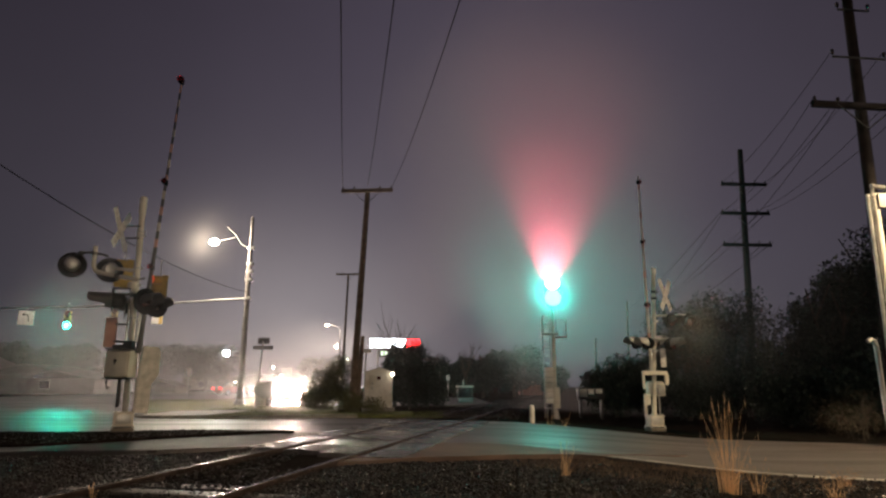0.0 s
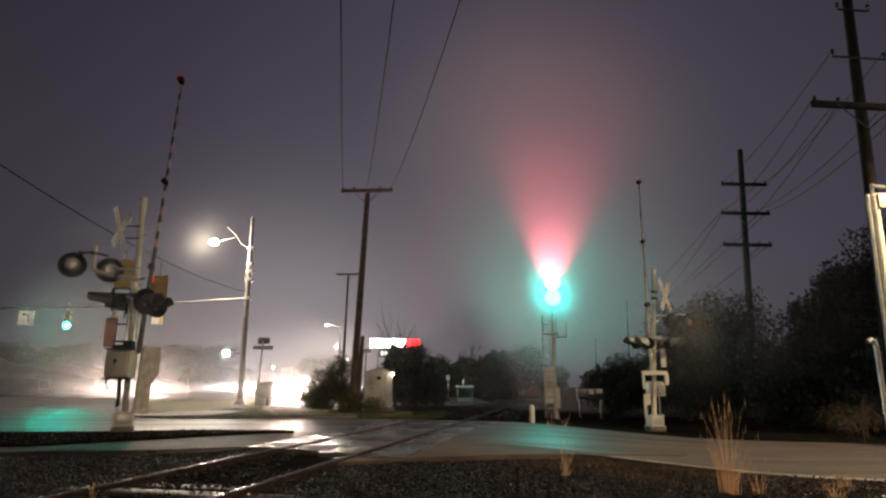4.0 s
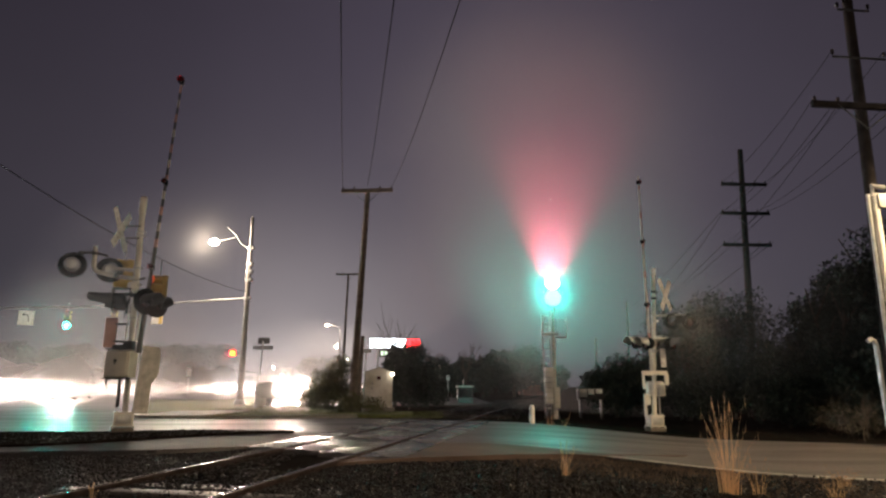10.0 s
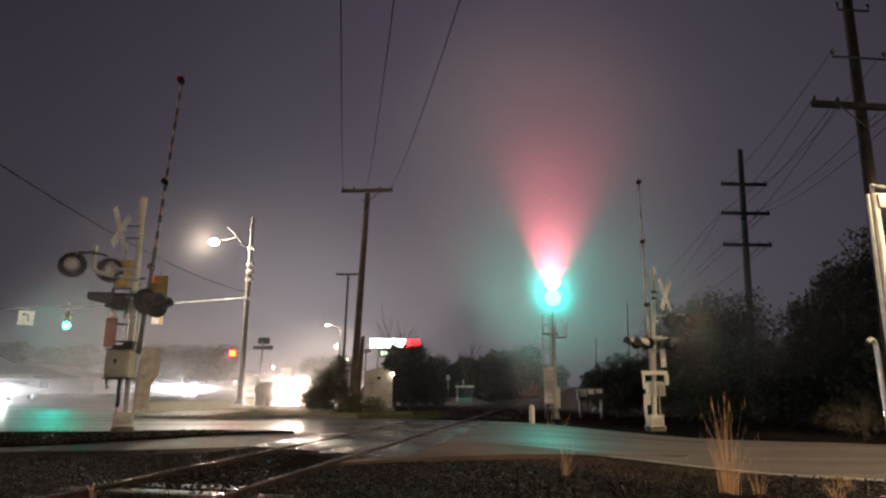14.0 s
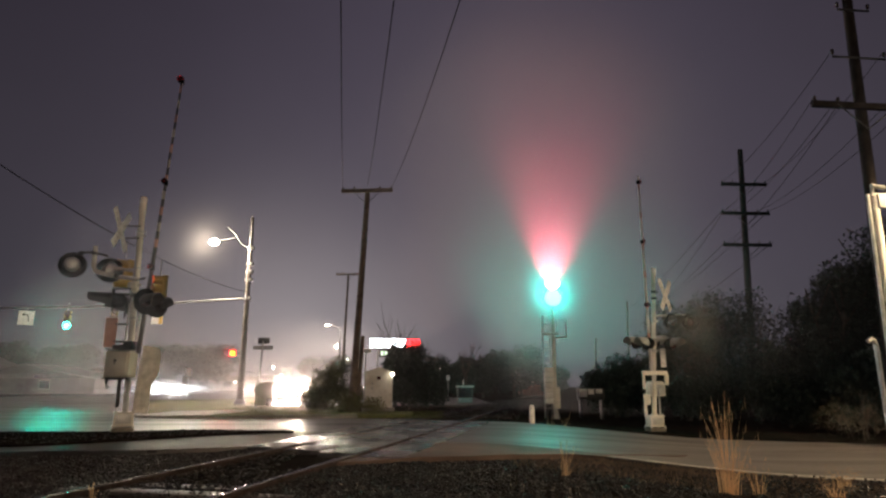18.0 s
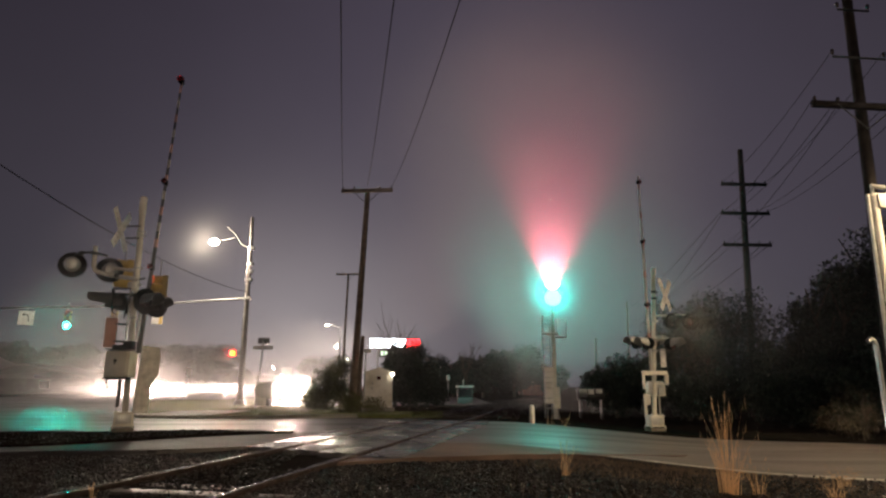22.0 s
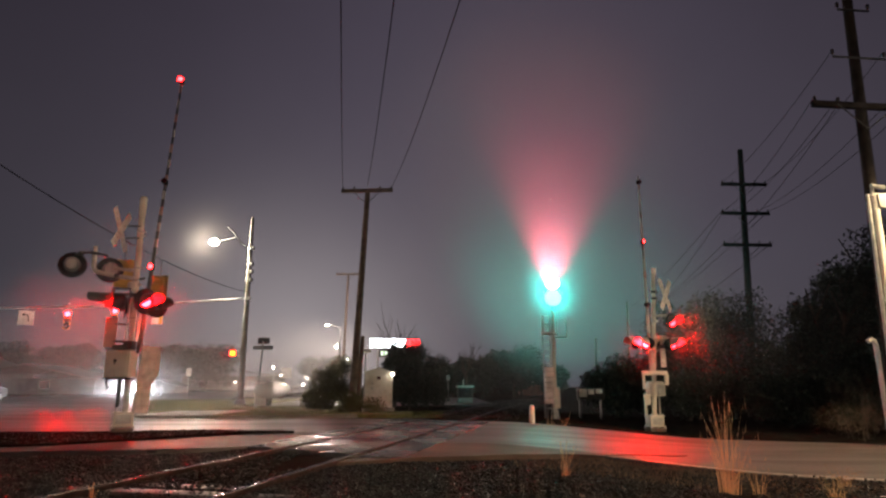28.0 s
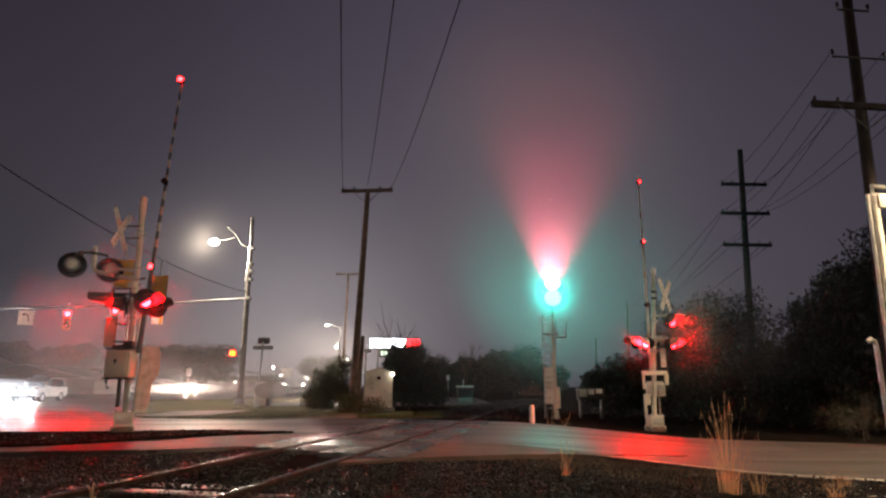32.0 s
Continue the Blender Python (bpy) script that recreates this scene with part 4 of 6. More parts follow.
def utility_pole(at, height, arms, lean=(0, 0), r=0.16, label="", arm_turn=0, material=WOOD):
    t = thing("utility_pole", at, label, "utility pole")
    bm = B()
    top = Vector((lean[0], lean[1], height))
    tube(bm, (0, 0, -0.3), top, r, r * 0.66, 14)
    part("pole", bm, material, t)
    for z, half, *slim in arms:
        p = top * (z / height)
        d = Vector((math.cos(radians(arm_turn)), math.sin(radians(arm_turn)), 0))
        n = Vector((-d.y, d.x, 0))
        bm = B()
        box(bm, p - n * (r * 0.9), (2 * half, 0.045, 0.05) if slim else (2 * half, 0.12, 0.16), 0.012, Matrix.Rotation(radians(arm_turn), 4, "Z"))
        arm = part("crossarm", bm, DARK_STEEL if slim else material, t)
        for s in () if slim else (-1, 1):
            bm = B()
            tube(bm, p - n * (r * 0.9 + 0.06) + d * s * half * 0.55, p - n * (r * 0.9) - Vector((0, 0, 0.62)), 0.016, seg=6)
            part("brace", bm, DARK_STEEL, arm)
        for s in (-0.97, 0.97) if slim else (-0.94, -0.5, 0.5, 0.94):
            bm = B()
            insulator(bm, p - n * (r * 0.9) + d * s * half + Vector((0, 0, 0.06)))
            part("insulator", bm, INSUL, arm)
    return t


def wire(a, b, sag, r=0.012, label="thin black overhead wire between poles"):
    pts = []
    a, b = Vector(a), Vector(b)
    for i in range(15):
        f = i / 14
        p = a.lerp(b, f)
        p.z -= sag * 4 * f * (1 - f)
        pts.append(p)
    bm = B()
    sweep(bm, pts, r)
    tagged(part("overhead_wire", bm, WIRE, None), label, "wire", "overhead wires")


def make_poles():
    utility_pole((-3.78, 26, -0.05), 9.6, [(9.55, 1.15)], (0.42, 0), 0.17, "tall leaning wooden utility pole with one crossarm beside the line", -4)
    utility_pole((-9.75, 60, 0), 12.0, [(11.95, 1.2)], (0.3, 0), 0.15, "distant wooden utility pole with a single crossarm")
    utility_pole((14.85, 30, -0.3), 13.4, [(11.45, 1.2), (9.9, 1.25), (8.25, 1.25)], (0.7, 0), 0.19, "dark wooden utility pole with three crossarms", 3, WOOD_UNLIT)
    utility_pole((10.44, 14.5, -0.34), 13.5, [(8.31, 1.45), (9.67, 0.75, True), (11.06, 0.45, True)], (0.48, 0), 0.17, "large weathered utility pole with crossarms, lit warm from below", 6, WOOD_UNLIT)
    bm = B()
    tube(bm, (0, 0, -0.2), (0.15, 0, 3.15), 0.10, 0.08, 10)
    s = thing("post", (-3.62, 26.6, 0), "short wooden stub post beside the utility pole", "post")
    part("shaft", bm, WOOD, s)
    # wires from the single crossarm to a pole behind the viewer
    for dx, ex in ((-1.1, 2.0), (0.0, 2.8), (1.1, 4.2)):
        wire((-3.36 + dx, 25.85, 9.72), (ex, -14, 9.5), 1.74, 0.012)
    # wires between the two poles by the road and on
    for x0, z0, x1, z1 in ((-1.36, 8.17, -1.15, 9.72), (-0.72, 8.17, -0.6, 9.72), (0.72, 8.17, 0.6, 9.72), (1.36, 8.17, 1.15, 9.72), (-0.7, 9.47, -1.1, 11.25), (0.7, 9.47, 1.1, 11.25), (-0.72, 8.01, -1.15, 8.05)):
        wire((10.74 + x0, 14.3 + 0.1 * x0, z0), (15.4 + x1, 29.85, z1), 0.35, 0.009)
    for off, z in ((-1.2, 8.1), (1.2, 8.1), (-1.2, 9.75), (1.2, 9.75)):
        wire((15.4 + off, 29.85, z), (24 + off, 95, z - 0.5), 1.2, 0.014)
    wire((14.2, 29.85, 9.6), (10.2, 32, 4.0), 0.2, 0.012, "slack guy wire running down from a crossarm")
    wire((-12.02, 13.2, 7.15), (-11.97, 37, 6.65), 0.60, 0.016, "black span wire over the junction")
    # conduit and meter gear on the large pole
    t = thing("pole_equipment", (10.32, 14.5, -0.34), "grey conduit and meter boxes strapped to the utility pole", "electrical box")
    bm = B()
    tube(bm, (-0.02, -0.2, 1.0), (0.10, -0.19, 5.95), 0.045, 0.045, 10)
    part("conduit", bm, GALV, t)
    bm = B()
    tube(bm, (0.14, -0.24, 1.0), (0.24, -0.23, 5.95), 0.075, 0.075, 10)
    part("conduit", bm, WHITE, t)
    bm = B()
    box(bm, (0.36, -0.28, 5.75), (0.24, 0.16, 0.36), 0.02)
    part("meter_box", bm, ALU, t)
    bm = B()
    path(bm, [(0.20, -0.22, 5.9), (0.2, -0.25, 6.15), (0.5, -0.25, 6.1)], 0.06)
    part("weatherhead", bm, GALV, t)
    # short pipe with a hooded top
    t = thing("vent_pipe", (9.42, 13.4, -0.34), "short grey standpipe with a curved hood", "pipe")
    bm = B()
    path(bm, [(0.0, 0, -0.2), (0.0, 0, 2.22), (-0.03, 0, 2.32), (-0.10, 0, 2.35), (-0.16, 0, 2.30)], 0.055, 10)
    part("pipe", bm, GALV, t)


def traffic_signal(at, yaw, states_rgb, label, hang=0.5, hoods=CAVITY, deep=0.06):
    t = thing("traffic_signal", at, label, "traffic signal", turn=yaw)
    bm = B()
    n = len(states_rgb)
    box(bm, (0, 0.06 + deep / 2, -0.025 - 0.175 * n), (0.36, deep, 0.03 + 0.35 * n), 0.015)
    part("housing", bm, YELLOW, t)
    bm = B()
    tube(bm, (0, 0, -0.03), (0, 0, hang), 0.025, seg=8)
    part("hanger", bm, GALV, t)
    for i, (lit, dark, st) in enumerate(states_rgb):
        z = -0.2 - 0.35 * i
        m = Matrix.Translation((0, -0.11, z)) @ Matrix.Rotation(radians(90), 4, "X")
        bm = B()
        spin(bm, [(0.172, -0.165), (0.172, 0.0), (0.172, 0.17), (0.160, 0.17), (0.156, 0.0), (0.155, -0.145)], 18, m)
        v = part("visor", bm, hoods, t)
        lens(v, (0, -0.09, z), 0, 0.1525, lit, dark, st)


def make_junction():
    pole = thing("traffic_pole", (-11.97, 37, 0), "tall galvanised traffic pole with a mast arm and street lamp", "traffic pole")
    bm = B()
    tube(bm, (0, 0, 0), (0, 0, 11.4), 0.20, 0.10, 16)
    part("pole", bm, POLE_GREY, pole)
    bm = B()
    spin(bm, [(0.34, 0), (0.34, 0.1), (0.24, 0.3)], 16)
    part("base_flange", bm, GALV, pole)
    for z in (6.25, 7.4, 7.9, 8.4, 9.4):
        bm = B()
        spin(bm, [(0.2, -0.08), (0.2, 0.08)], 14, Matrix.Translation((0, 0, z)))
        box(bm, (0.16, -0.1, z), (0.24, 0.2, 0.24), 0.03)
        part("clamp", bm, GALV, pole)
    bm = B()
    path(bm, [(0, 0, 6.3), (-5, 0, 5.95), (-10, 0, 5.75), (-19, 0, 5.62)], 0.055, 10)
    part("mast_arm", bm, GALV, pole)
    bm = B()
    path(bm, [(0, 0, 9.35), (-0.6, 0, 9.7), (-1.0, 0, 10.3), (-1.5, 0, 10.75)], 0.05)
    path(bm, [(-1.0, 0, 10.1), (-1.6, 0, 9.95), (-2.1, 0, 9.9)], 0.045)
    arm = part("lamp_arm", bm, DARK_STEEL, pole)
    bm = B()
    ball(bm, (-2.25, 0, 9.9), 0.3, (1.3, 0.7, 0.5))
    part("lamp_head", bm, DARK_STEEL, arm)
    bm = B()
    ball(bm, (-2.27, -0.05, 9.80), 0.27, (1.15, 0.9, 0.75))
    part("lamp_glass", bm, STREET_BULB, arm, "glowing lamp glass")
    AX = -11.97

    R, A, G = (RED_TRAFFIC, RED_DARK), (AMBER_TRAFFIC, AMBER_DARK), (GREEN_TRAFFIC, GREEN_DARK)
    red = [(0, False), (26.4, True)]
    amber = [(0, False), (22.3, True), (26.4, False)]
    green = [(0, True), (22.3, False)]
    traffic_signal((-22.73, 36.9, 5.50), 28, [(*R, red), (*A, amber), (*G, green)], "yellow traffic signal hanging from the mast arm over the junction")
    traffic_signal((-19.9, 36.9, 5.68), 28, [(*R, red), (*A, NEVER), (*G, NEVER)], "yellow turn signal hanging behind the crossing signal")
    aside = (RED_ASIDE, RED_DARK, [(0, True)])
    traffic_signal((-12.02, 22.6, 5.70), -46, [aside, (*A, NEVER), (*G, NEVER)], "yellow traffic signal showing red, hanging from a span wire", 0.68, YELLOW, 0.22)
    traffic_signal((-12.0, 25.5, 5.62), -46, [aside, (*A, NEVER), (*G, NEVER)], "yellow traffic signal showing red, hanging from a span wire", 0.68, YELLOW, 0.22)
    s = thing("turn_sign", (-25.26, 36.95, 5.08), "square white left-turn sign hanging from the mast arm", "traffic sign", turn=36)
    bm = B()
    box(bm, (0, 0, 0), (0.80, 0.02, 0.86), 0.006)
    plate = part("plate", bm, WHITE_SHEET, s)
    bm = B()
    path(bm, [(0.12, -0.02, -0.25), (0.12, -0.02, 0.05), (0.02, -0.02, 0.18), (-0.12, -0.02, 0.2)], 0.035)
    spin(bm, [(0.1, 0), (0.01, 0.14)], 4, Matrix.Translation((-0.1, -0.02, 0.2)) @ Matrix.Rotation(radians(-90), 4, "Y"))
    part("arrow", bm, BLACK, plate, "black curved arrow")
    bm = B()
    tube(bm, (0, 0, 0.4), (0, 0, 0.62), 0.02, seg=6)
    part("hanger", bm, GALV, s)
    s = thing("street_sign", (-17.3, 36.95, 5.05), "small pale sign plate under the mast arm", "traffic sign", turn=36)
    bm = B()
    box(bm, (0, 0, 0), (0.62, 0.02, 0.72), 0.006)
    part("plate", bm, WHITE_SHEET, s)
    bm = B()
    box(bm, (0.18, -0.013, 0), (0.2, 0.006, 0.66))
    part("stripe", bm, YELLOW, s)
    bm = B()
    tube(bm, (0, 0, 0.36), (0, 0, 0.85), 0.02, seg=6)
    part("hanger", bm, GALV, s)
    # walk signal on the pole
    t = thing("pedestrian_signal", (-12.72, 36.8, 2.95), "black pedestrian signal box mounted on the traffic pole", "pedestrian signal", turn=18)
    bm = B()
    box(bm, (0, 0.05, 0), (0.70, 0.06, 0.46), 0.02)
    part("housing", bm, BLACK, t)
    for sx in (-1, 1):
        bm = B()
        spin(bm, [(0.172, -0.16), (0.172, 0.06), (0.162, 0.06), (0.156, 0.0), (0.155, -0.155)], 18, Matrix.Translation((0.172 * sx, -0.12, 0)) @ Matrix.Rotation(radians(90), 4, "X"))
        part("lens_socket", bm, CAVITY, t)
    bm = B()
    box(bm, (0, -0.24, 0.25), (0.70, 0.26, 0.02), 0.008)
    part("visor", bm, BLACK, t)
    bm = B()
    tube(bm, (0.2, 0, 0.12), (0.75, 0.1, 0.12), 0.025, seg=8)
    tube(bm, (0.2, 0, -0.12), (0.75, 0.1, -0.12), 0.025, seg=8)
    part("bracket", bm, GALV, t)
    flash = [(0, False)]
    for k in range(17):
        flash += [(5.7 + k, True), (6.2 + k, False)]
    flash = [s for s in flash if s[0] < 22.4] + [(22.45, True)]
    lens(t, (0.172, -0.12, 0.0), 0, 0.152, HAND_ORANGE, CLEAR_DARK, flash, name="hand_lens")
    lens(t, (-0.172, -0.12, 0.0), 0, 0.152, WALK_WHITE, CLEAR_DARK, [(0, True), (5.2, False)], name="walk_lens")
    # roadside sign on a post, and the cabinet beside it
    t = thing("street_name_sign", (-9.2, 30.9, 0.04), "dark sign panels on a thin leaning post in the grass", "sign")
    bm = B()
    tube(bm, (0, 0, -0.1), (0.18, 0, 3.2), 0.04, 0.04, 10)
    part("post", bm, GALV, t)
    bm = B()
    box(bm, (0.20, 0, 3.22), (0.6, 0.03, 0.32), 0.01)
    part("panel", bm, BLACK, t)
    bm = B()
    box(bm, (0.18, 0, 2.88), (1.0, 0.03, 0.2), 0.01)
    part("panel", bm, GREY_PANEL, t)
    t = thing("utility_cabinet", (-9.4, 32.6, 0.04), "white upright utility cabinet in the grass", "cabinet")
    bm = B()
    box(bm, (0, 0, 0.62), (0.62, 0.55, 1.2), 0.03)
    part("body", bm, WHITE, t, "clean white body")
    bm = B()
    box(bm, (0.37, 0, 0.64), (0.14, 0.6, 1.26), 0.02)
    part("side_panel", bm, BLACK, t)


def street_lamp(at, height, reach, label, yaw=0, bulb=FAR_BULB, r=0.28):
    t = thing("street_lamp", at, label, "street lamp", "street lamps of the main road", turn=yaw)
    bm = B()
    tube(bm, (0, 0, 0), (0, 0, height - 0.4), 0.12, 0.07, 10)
    part("pole", bm, DARK_STEEL, t)
    bm = B()
    path(bm, [(0, 0, height - 0.6), (-reach * 0.5, 0, height - 0.1), (-reach, 0, height)], 0.04, 6)
    arm = part("arm", bm, DARK_STEEL, t)
    bm = B()
    ball(bm, (-reach, 0, height + 0.06), r, (1.5, 0.7, 0.4))
    part("lamp_head", bm, DARK_STEEL, arm)
    bm = B()
    ball(bm, (-reach, 0, height - 0.06), r * 0.9, (1.3, 0.8, 0.6))
    part("lamp_glass", bm, bulb, arm, "glowing lamp glass")


def post_sign(at, height, w, h, label, plate=None, lean=0.0):
    t = thing("post_sign", at, label, "sign")
    bm = B()
    tube(bm, (0, 0, -0.1), (lean, 0, height), 0.035, 0.03, 8)
    part("post", bm, GALV, t)
    bm = B()
    box(bm, (lean, -0.05, height - h / 2), (w, 0.02, h), 0.005)
    part("plate", bm, plate or WHITE_SHEET, t)


def make_signs():
    post_sign((-24.5, 60, 0.0), 2.75, 0.5, 0.75, "small pale sign on a thin post beside the main road")
    post_sign((-30.2, 120, 0.0), 4.6, 1.9, 1.9, "square pale sign on a post beside the main road")
    post_sign((-3.42, 27.0, 0.0), 2.62, 0.44, 0.16, "narrow white plate on a dark post by the bungalow", lean=0.06)
    utility_pole((17.9, 60, -0.2), 9.4, [], (0.3, 0), 0.12, "thin distant pole rising behind dark scrub")
    utility_pole((17.2, 70, -0.2), 6.6, [], (0.2, 0), 0.12, "thin distant pole rising behind dark scrub")


def make_far_lamps():
    street_lamp((-17.6, 105, 0), 11.4, 2.2, "tall street lamp glowing over the main road", r=0.2)
    street_lamp((-25.6, 160, 0), 11.3, 2.2, "distant glowing street lamp", bulb=FAR_BULB, r=0.24)
    street_lamp((-34, 230, 0), 11.0, 2.1, "distant glowing street lamp", bulb=FAR_BULB, r=0.55)
    # two unseen fixtures, added to carry the lamps that stand out of view
    street_lamp((15.4, 11.6, -0.3), 8.3, 3.2, "unseen street lamp added beside the crossing road", bulb=STREET_BULB)
    street_lamp((16.2, -34.0, 0), 7.4, 2.2, "unseen street lamp added behind the viewpoint", bulb=STREET_BULB)
    for x, y, z, r in ((-41, 150, 5.6, 0.28), (-47, 190, 6.2, 0.4), (-44, 200, 4.6, 0.3), (-60, 230, 5.2, 0.35), (-52, 240, 4.0, 0.35), (-78, 250, 3.0, 0.3), (-70, 210, 2.6, 0.25), (-38, 170, 1.6, 0.3), (-56, 220, 1.8, 0.35)):
        street_lamp((x + 0.8, y, 0), z, 0.8, "distant car-park lamp glowing in the mist", bulb=FAR_BULB, r=r)


# ---- buildings ----
def gable_house(at, w, d, h, roof, label, walls=SIDING, turn=0, windows=()):
    t = thing("house", at, label, "house", turn=turn)
    bm = B()
    box(bm, (0, 0, h / 2), (w, d, h))
    part("wall", bm, walls, t)
    bm = B()
    o = 0.4
    prism(bm, [(-w / 2 - o, h - 0.1), (0, h + roof), (w / 2 + o, h - 0.1), (w / 2 + o, h - 0.28), (0, h + roof - 0.2), (-w / 2 - o, h - 0.28)], -d / 2 - o, d / 2 + o)
    part("roof", bm, ROOF, t)
    for x, z, ww, hh, lit in windows:
        bm = B()
        box(bm, (x, -d / 2 - 0.02, z), (ww + 0.16, 0.08, hh + 0.16), 0.01)
        f = part("window_frame", bm, WHITE, t)
        bm = B()
        box(bm, (x, -d / 2 - 0.065, z), (ww, 0.02, hh))
        part("pane", bm, WINDOW_WARM if lit else DARK_PANE, f)
    return t


def make_buildings():
    gable_house((-61, 96, 0), 20, 12, 2.2, 2.1, "low pale house with a wide shallow shingle roof", SIDING, 4, [(-5, 1.3, 1.4, 1.1, 0), (3, 1.3, 1.4, 1.1, 0)])
    gable_house((-50, 112, 0), 6.5, 6, 1.2, 1.1, "small low shed with a pale gable roof", SIDING, 0)
    gable_house((-76, 96, 0), 18, 12, 3.2, 3.4, "low house with a wide gable roof beyond the main road", SIDING, -6, [(3, 1.6, 1.4, 1.2, 0)])
    gable_house((-72, 132, 0), 13, 10, 2.6, 2.6, "small pale house behind the main road", SIDING, 8, [(2, 1.5, 1.2, 1.1, 0)])
    gable_house((-80, 240, 0), 34, 16, 5.0, 2.5, "low shop building behind a lit car park", SIDING, 0, [(-9, 2, 3.2, 1.8, 0), (0, 2, 3.2, 1.8, 0), (9, 2, 3.2, 1.8, 0)])
    gable_house((12.0, 82, 0), 3.6, 5, 3.3, 1.0, "dim brick house among trees along the line", BRICK, 0, [(-0.8, 2.2, 0.6, 1.0, 0), (0.8, 2.2, 0.6, 1.0, 0)])
    # stand-in for an unclear pale shape, placed and sized to fit the camera's view
    t = thing("electrical_cabinet", (5.93, 25.2, -0.13), "black box on legs with pale panels, fitted to the view", "cabinet")
    bm = B()
    box(bm, (0, 0, 0.86), (1.04, 0.4, 0.44), 0.03)
    part("body", bm, BLACK, t)
    for x in (-0.42, 0.42):
        bm = B()
        box(bm, (x, 0, 0.25), (0.07, 0.3, 0.84), 0.01)
        part("leg", bm, BLACK, t)
    for x, w, h in ((-0.34, 0.30, 0.30), (-0.02, 0.22, 0.20), (0.30, 0.26, 0.16)):
        bm = B()
        box(bm, (x, -0.21, 1.04 - h / 2), (w, 0.02, h), 0.006)
        part("panel", bm, WHITE, t, "pale scuffed panel")
    # low equipment box down the line
    t = thing("equipment_box", (1.4, 40.0, -0.03), "dark low equipment box with a white roof rim beside the line", "equipment box")
    bm = B()
    box(bm, (0, 0, 0.5), (0.98, 0.9, 0.98), 0.04)
    part("body", bm, DARK_STEEL, t)
    bm = B()
    box(bm, (0, -0.46, 0.2), (0.9, 0.03, 0.3), 0.01)
    part("panel", bm, GREY_PANEL, t, "pale lower panel")
    bm = B()
    box(bm, (0, -0.46, 0.66), (0.8, 0.02, 0.5), 0.01)
    pane = part("window_band", bm, DARK_PANE, t)
    bm = B()
    box(bm, (0, 0, 1.05), (1.1, 1.0, 0.11), 0.02)
    part("roof", bm, WHITE, t, "white roof rim")
    bm = B()
    tube(bm, (-0.1, 0, 1.1), (-0.1, 0, 1.5), 0.03, seg=8)
    part("mast", bm, WHITE, t)
    post_sign((0.33, 41.0, 0.0), 1.75, 0.22, 0.34, "small pale plate on a post beside the line")

    # signal bungalow beside the pole
    t = thing("signal_bungalow", (-2.9, 27.95, 0), "white metal signal bungalow with a peaked roof", "equipment cabin", turn=8)
    bm = B()
    prism(bm, [(-0.6, 0.1), (-0.6, 1.6), (0, 1.78), (0.6, 1.6), (0.6, 0.1)], -0.6, 0.6)
    part("wall", bm, WHITE, t)
    bm = B()
    prism(bm, [(-0.68, 1.58), (0, 1.80), (0.68, 1.58), (0.68, 1.62), (0, 1.85), (-0.68, 1.62)], -0.68, 0.68)
    part("roof", bm, WHITE, t)
    bm = B()
    box(bm, (-0.02, -0.615, 0.82), (0.8, 0.03, 1.36), 0.01)
    dr = part("door", bm, WHITE, t)
    for z in (0.95, 1.15):
        bm = B()
        box(bm, (-0.28, -0.64, z), (0.06, 0.03, 0.12), 0.006)
        part("door_handle", bm, GALV, dr)
    bm = B()
    box(bm, (0, -0.634, 1.38), (0.16, 0.012, 0.14), 0.003)
    part("warning_plate", bm, RED_DARK, dr, "small red plate")
    bm = B()
    box(bm, (0, 0, 0.05), (1.4, 1.4, 0.16), 0.02)
    part("base", bm, CONCRETE, t)
    bm = B()
    ball(bm, (0.60, -0.7, 1.54), 0.045)
    part("lamp", bm, SHED_LAMP, t, "small glowing lamp")
    # lit shop sign on posts behind the bushes
    t = thing("shop_sign", (-10.2, 130, 0), "brightly lit white and red shop sign above the trees", "sign")
    for x in (-3.5, 3.5):
        bm = B()
        tube(bm, (x, 0, 0), (x, 0, 9.2), 0.2, seg=10)
        part("post", bm, GALV, t)
    bm = B()
    box(bm, (0, 0.06, 10.0), (10.6, 0.5, 2.0), 0.05)
    cab = part("cabinet", bm, GREY_PANEL, t)
    bm = B()
    box(bm, (-1.45, -0.2, 10.0), (7.4, 0.06, 1.75), 0.02)
    part("panel", bm, SIGN_WHITE, cab, "glowing white panel")
    bm = B()
    box(bm, (3.9, -0.2, 10.0), (2.5, 0.06, 1.5), 0.02)
    part("panel", bm, SIGN_RED, cab, "glowing red panel")
    bm = B()
    box(bm, (-0.6, 0.06, 7.9), (6.0, 0.3, 1.6), 0.03)
    board = part("letter_board", bm, BLACK, t)
    for i in range(6):
        bm = B()
        box(bm, (-2.6 + 0.8 * i, -0.12, 7.9 + 0.1 * (i % 2)), (0.5, 0.05, 0.9 - 0.15 * (i % 3)), 0.02)
        part("letter_bar", bm, SIGN_PALE, board)
    # white marker post at the edge of the crossing
    t = thing("marker_post", (2.68, 19.0, -0.1), "short white marker post at the roadside", "post")
    bm = B()
    spin(bm, [(0.075, -0.1), (0.075, 0.5), (0.06, 0.55), (0.02, 0.57)], 14)
    part("shaft", bm, WHITE, t)
    bm = B()
    spin(bm, [(0.079, 0.42), (0.079, 0.5)], 14)
    part("reflective_band", bm, WHITE_SHEET, t)


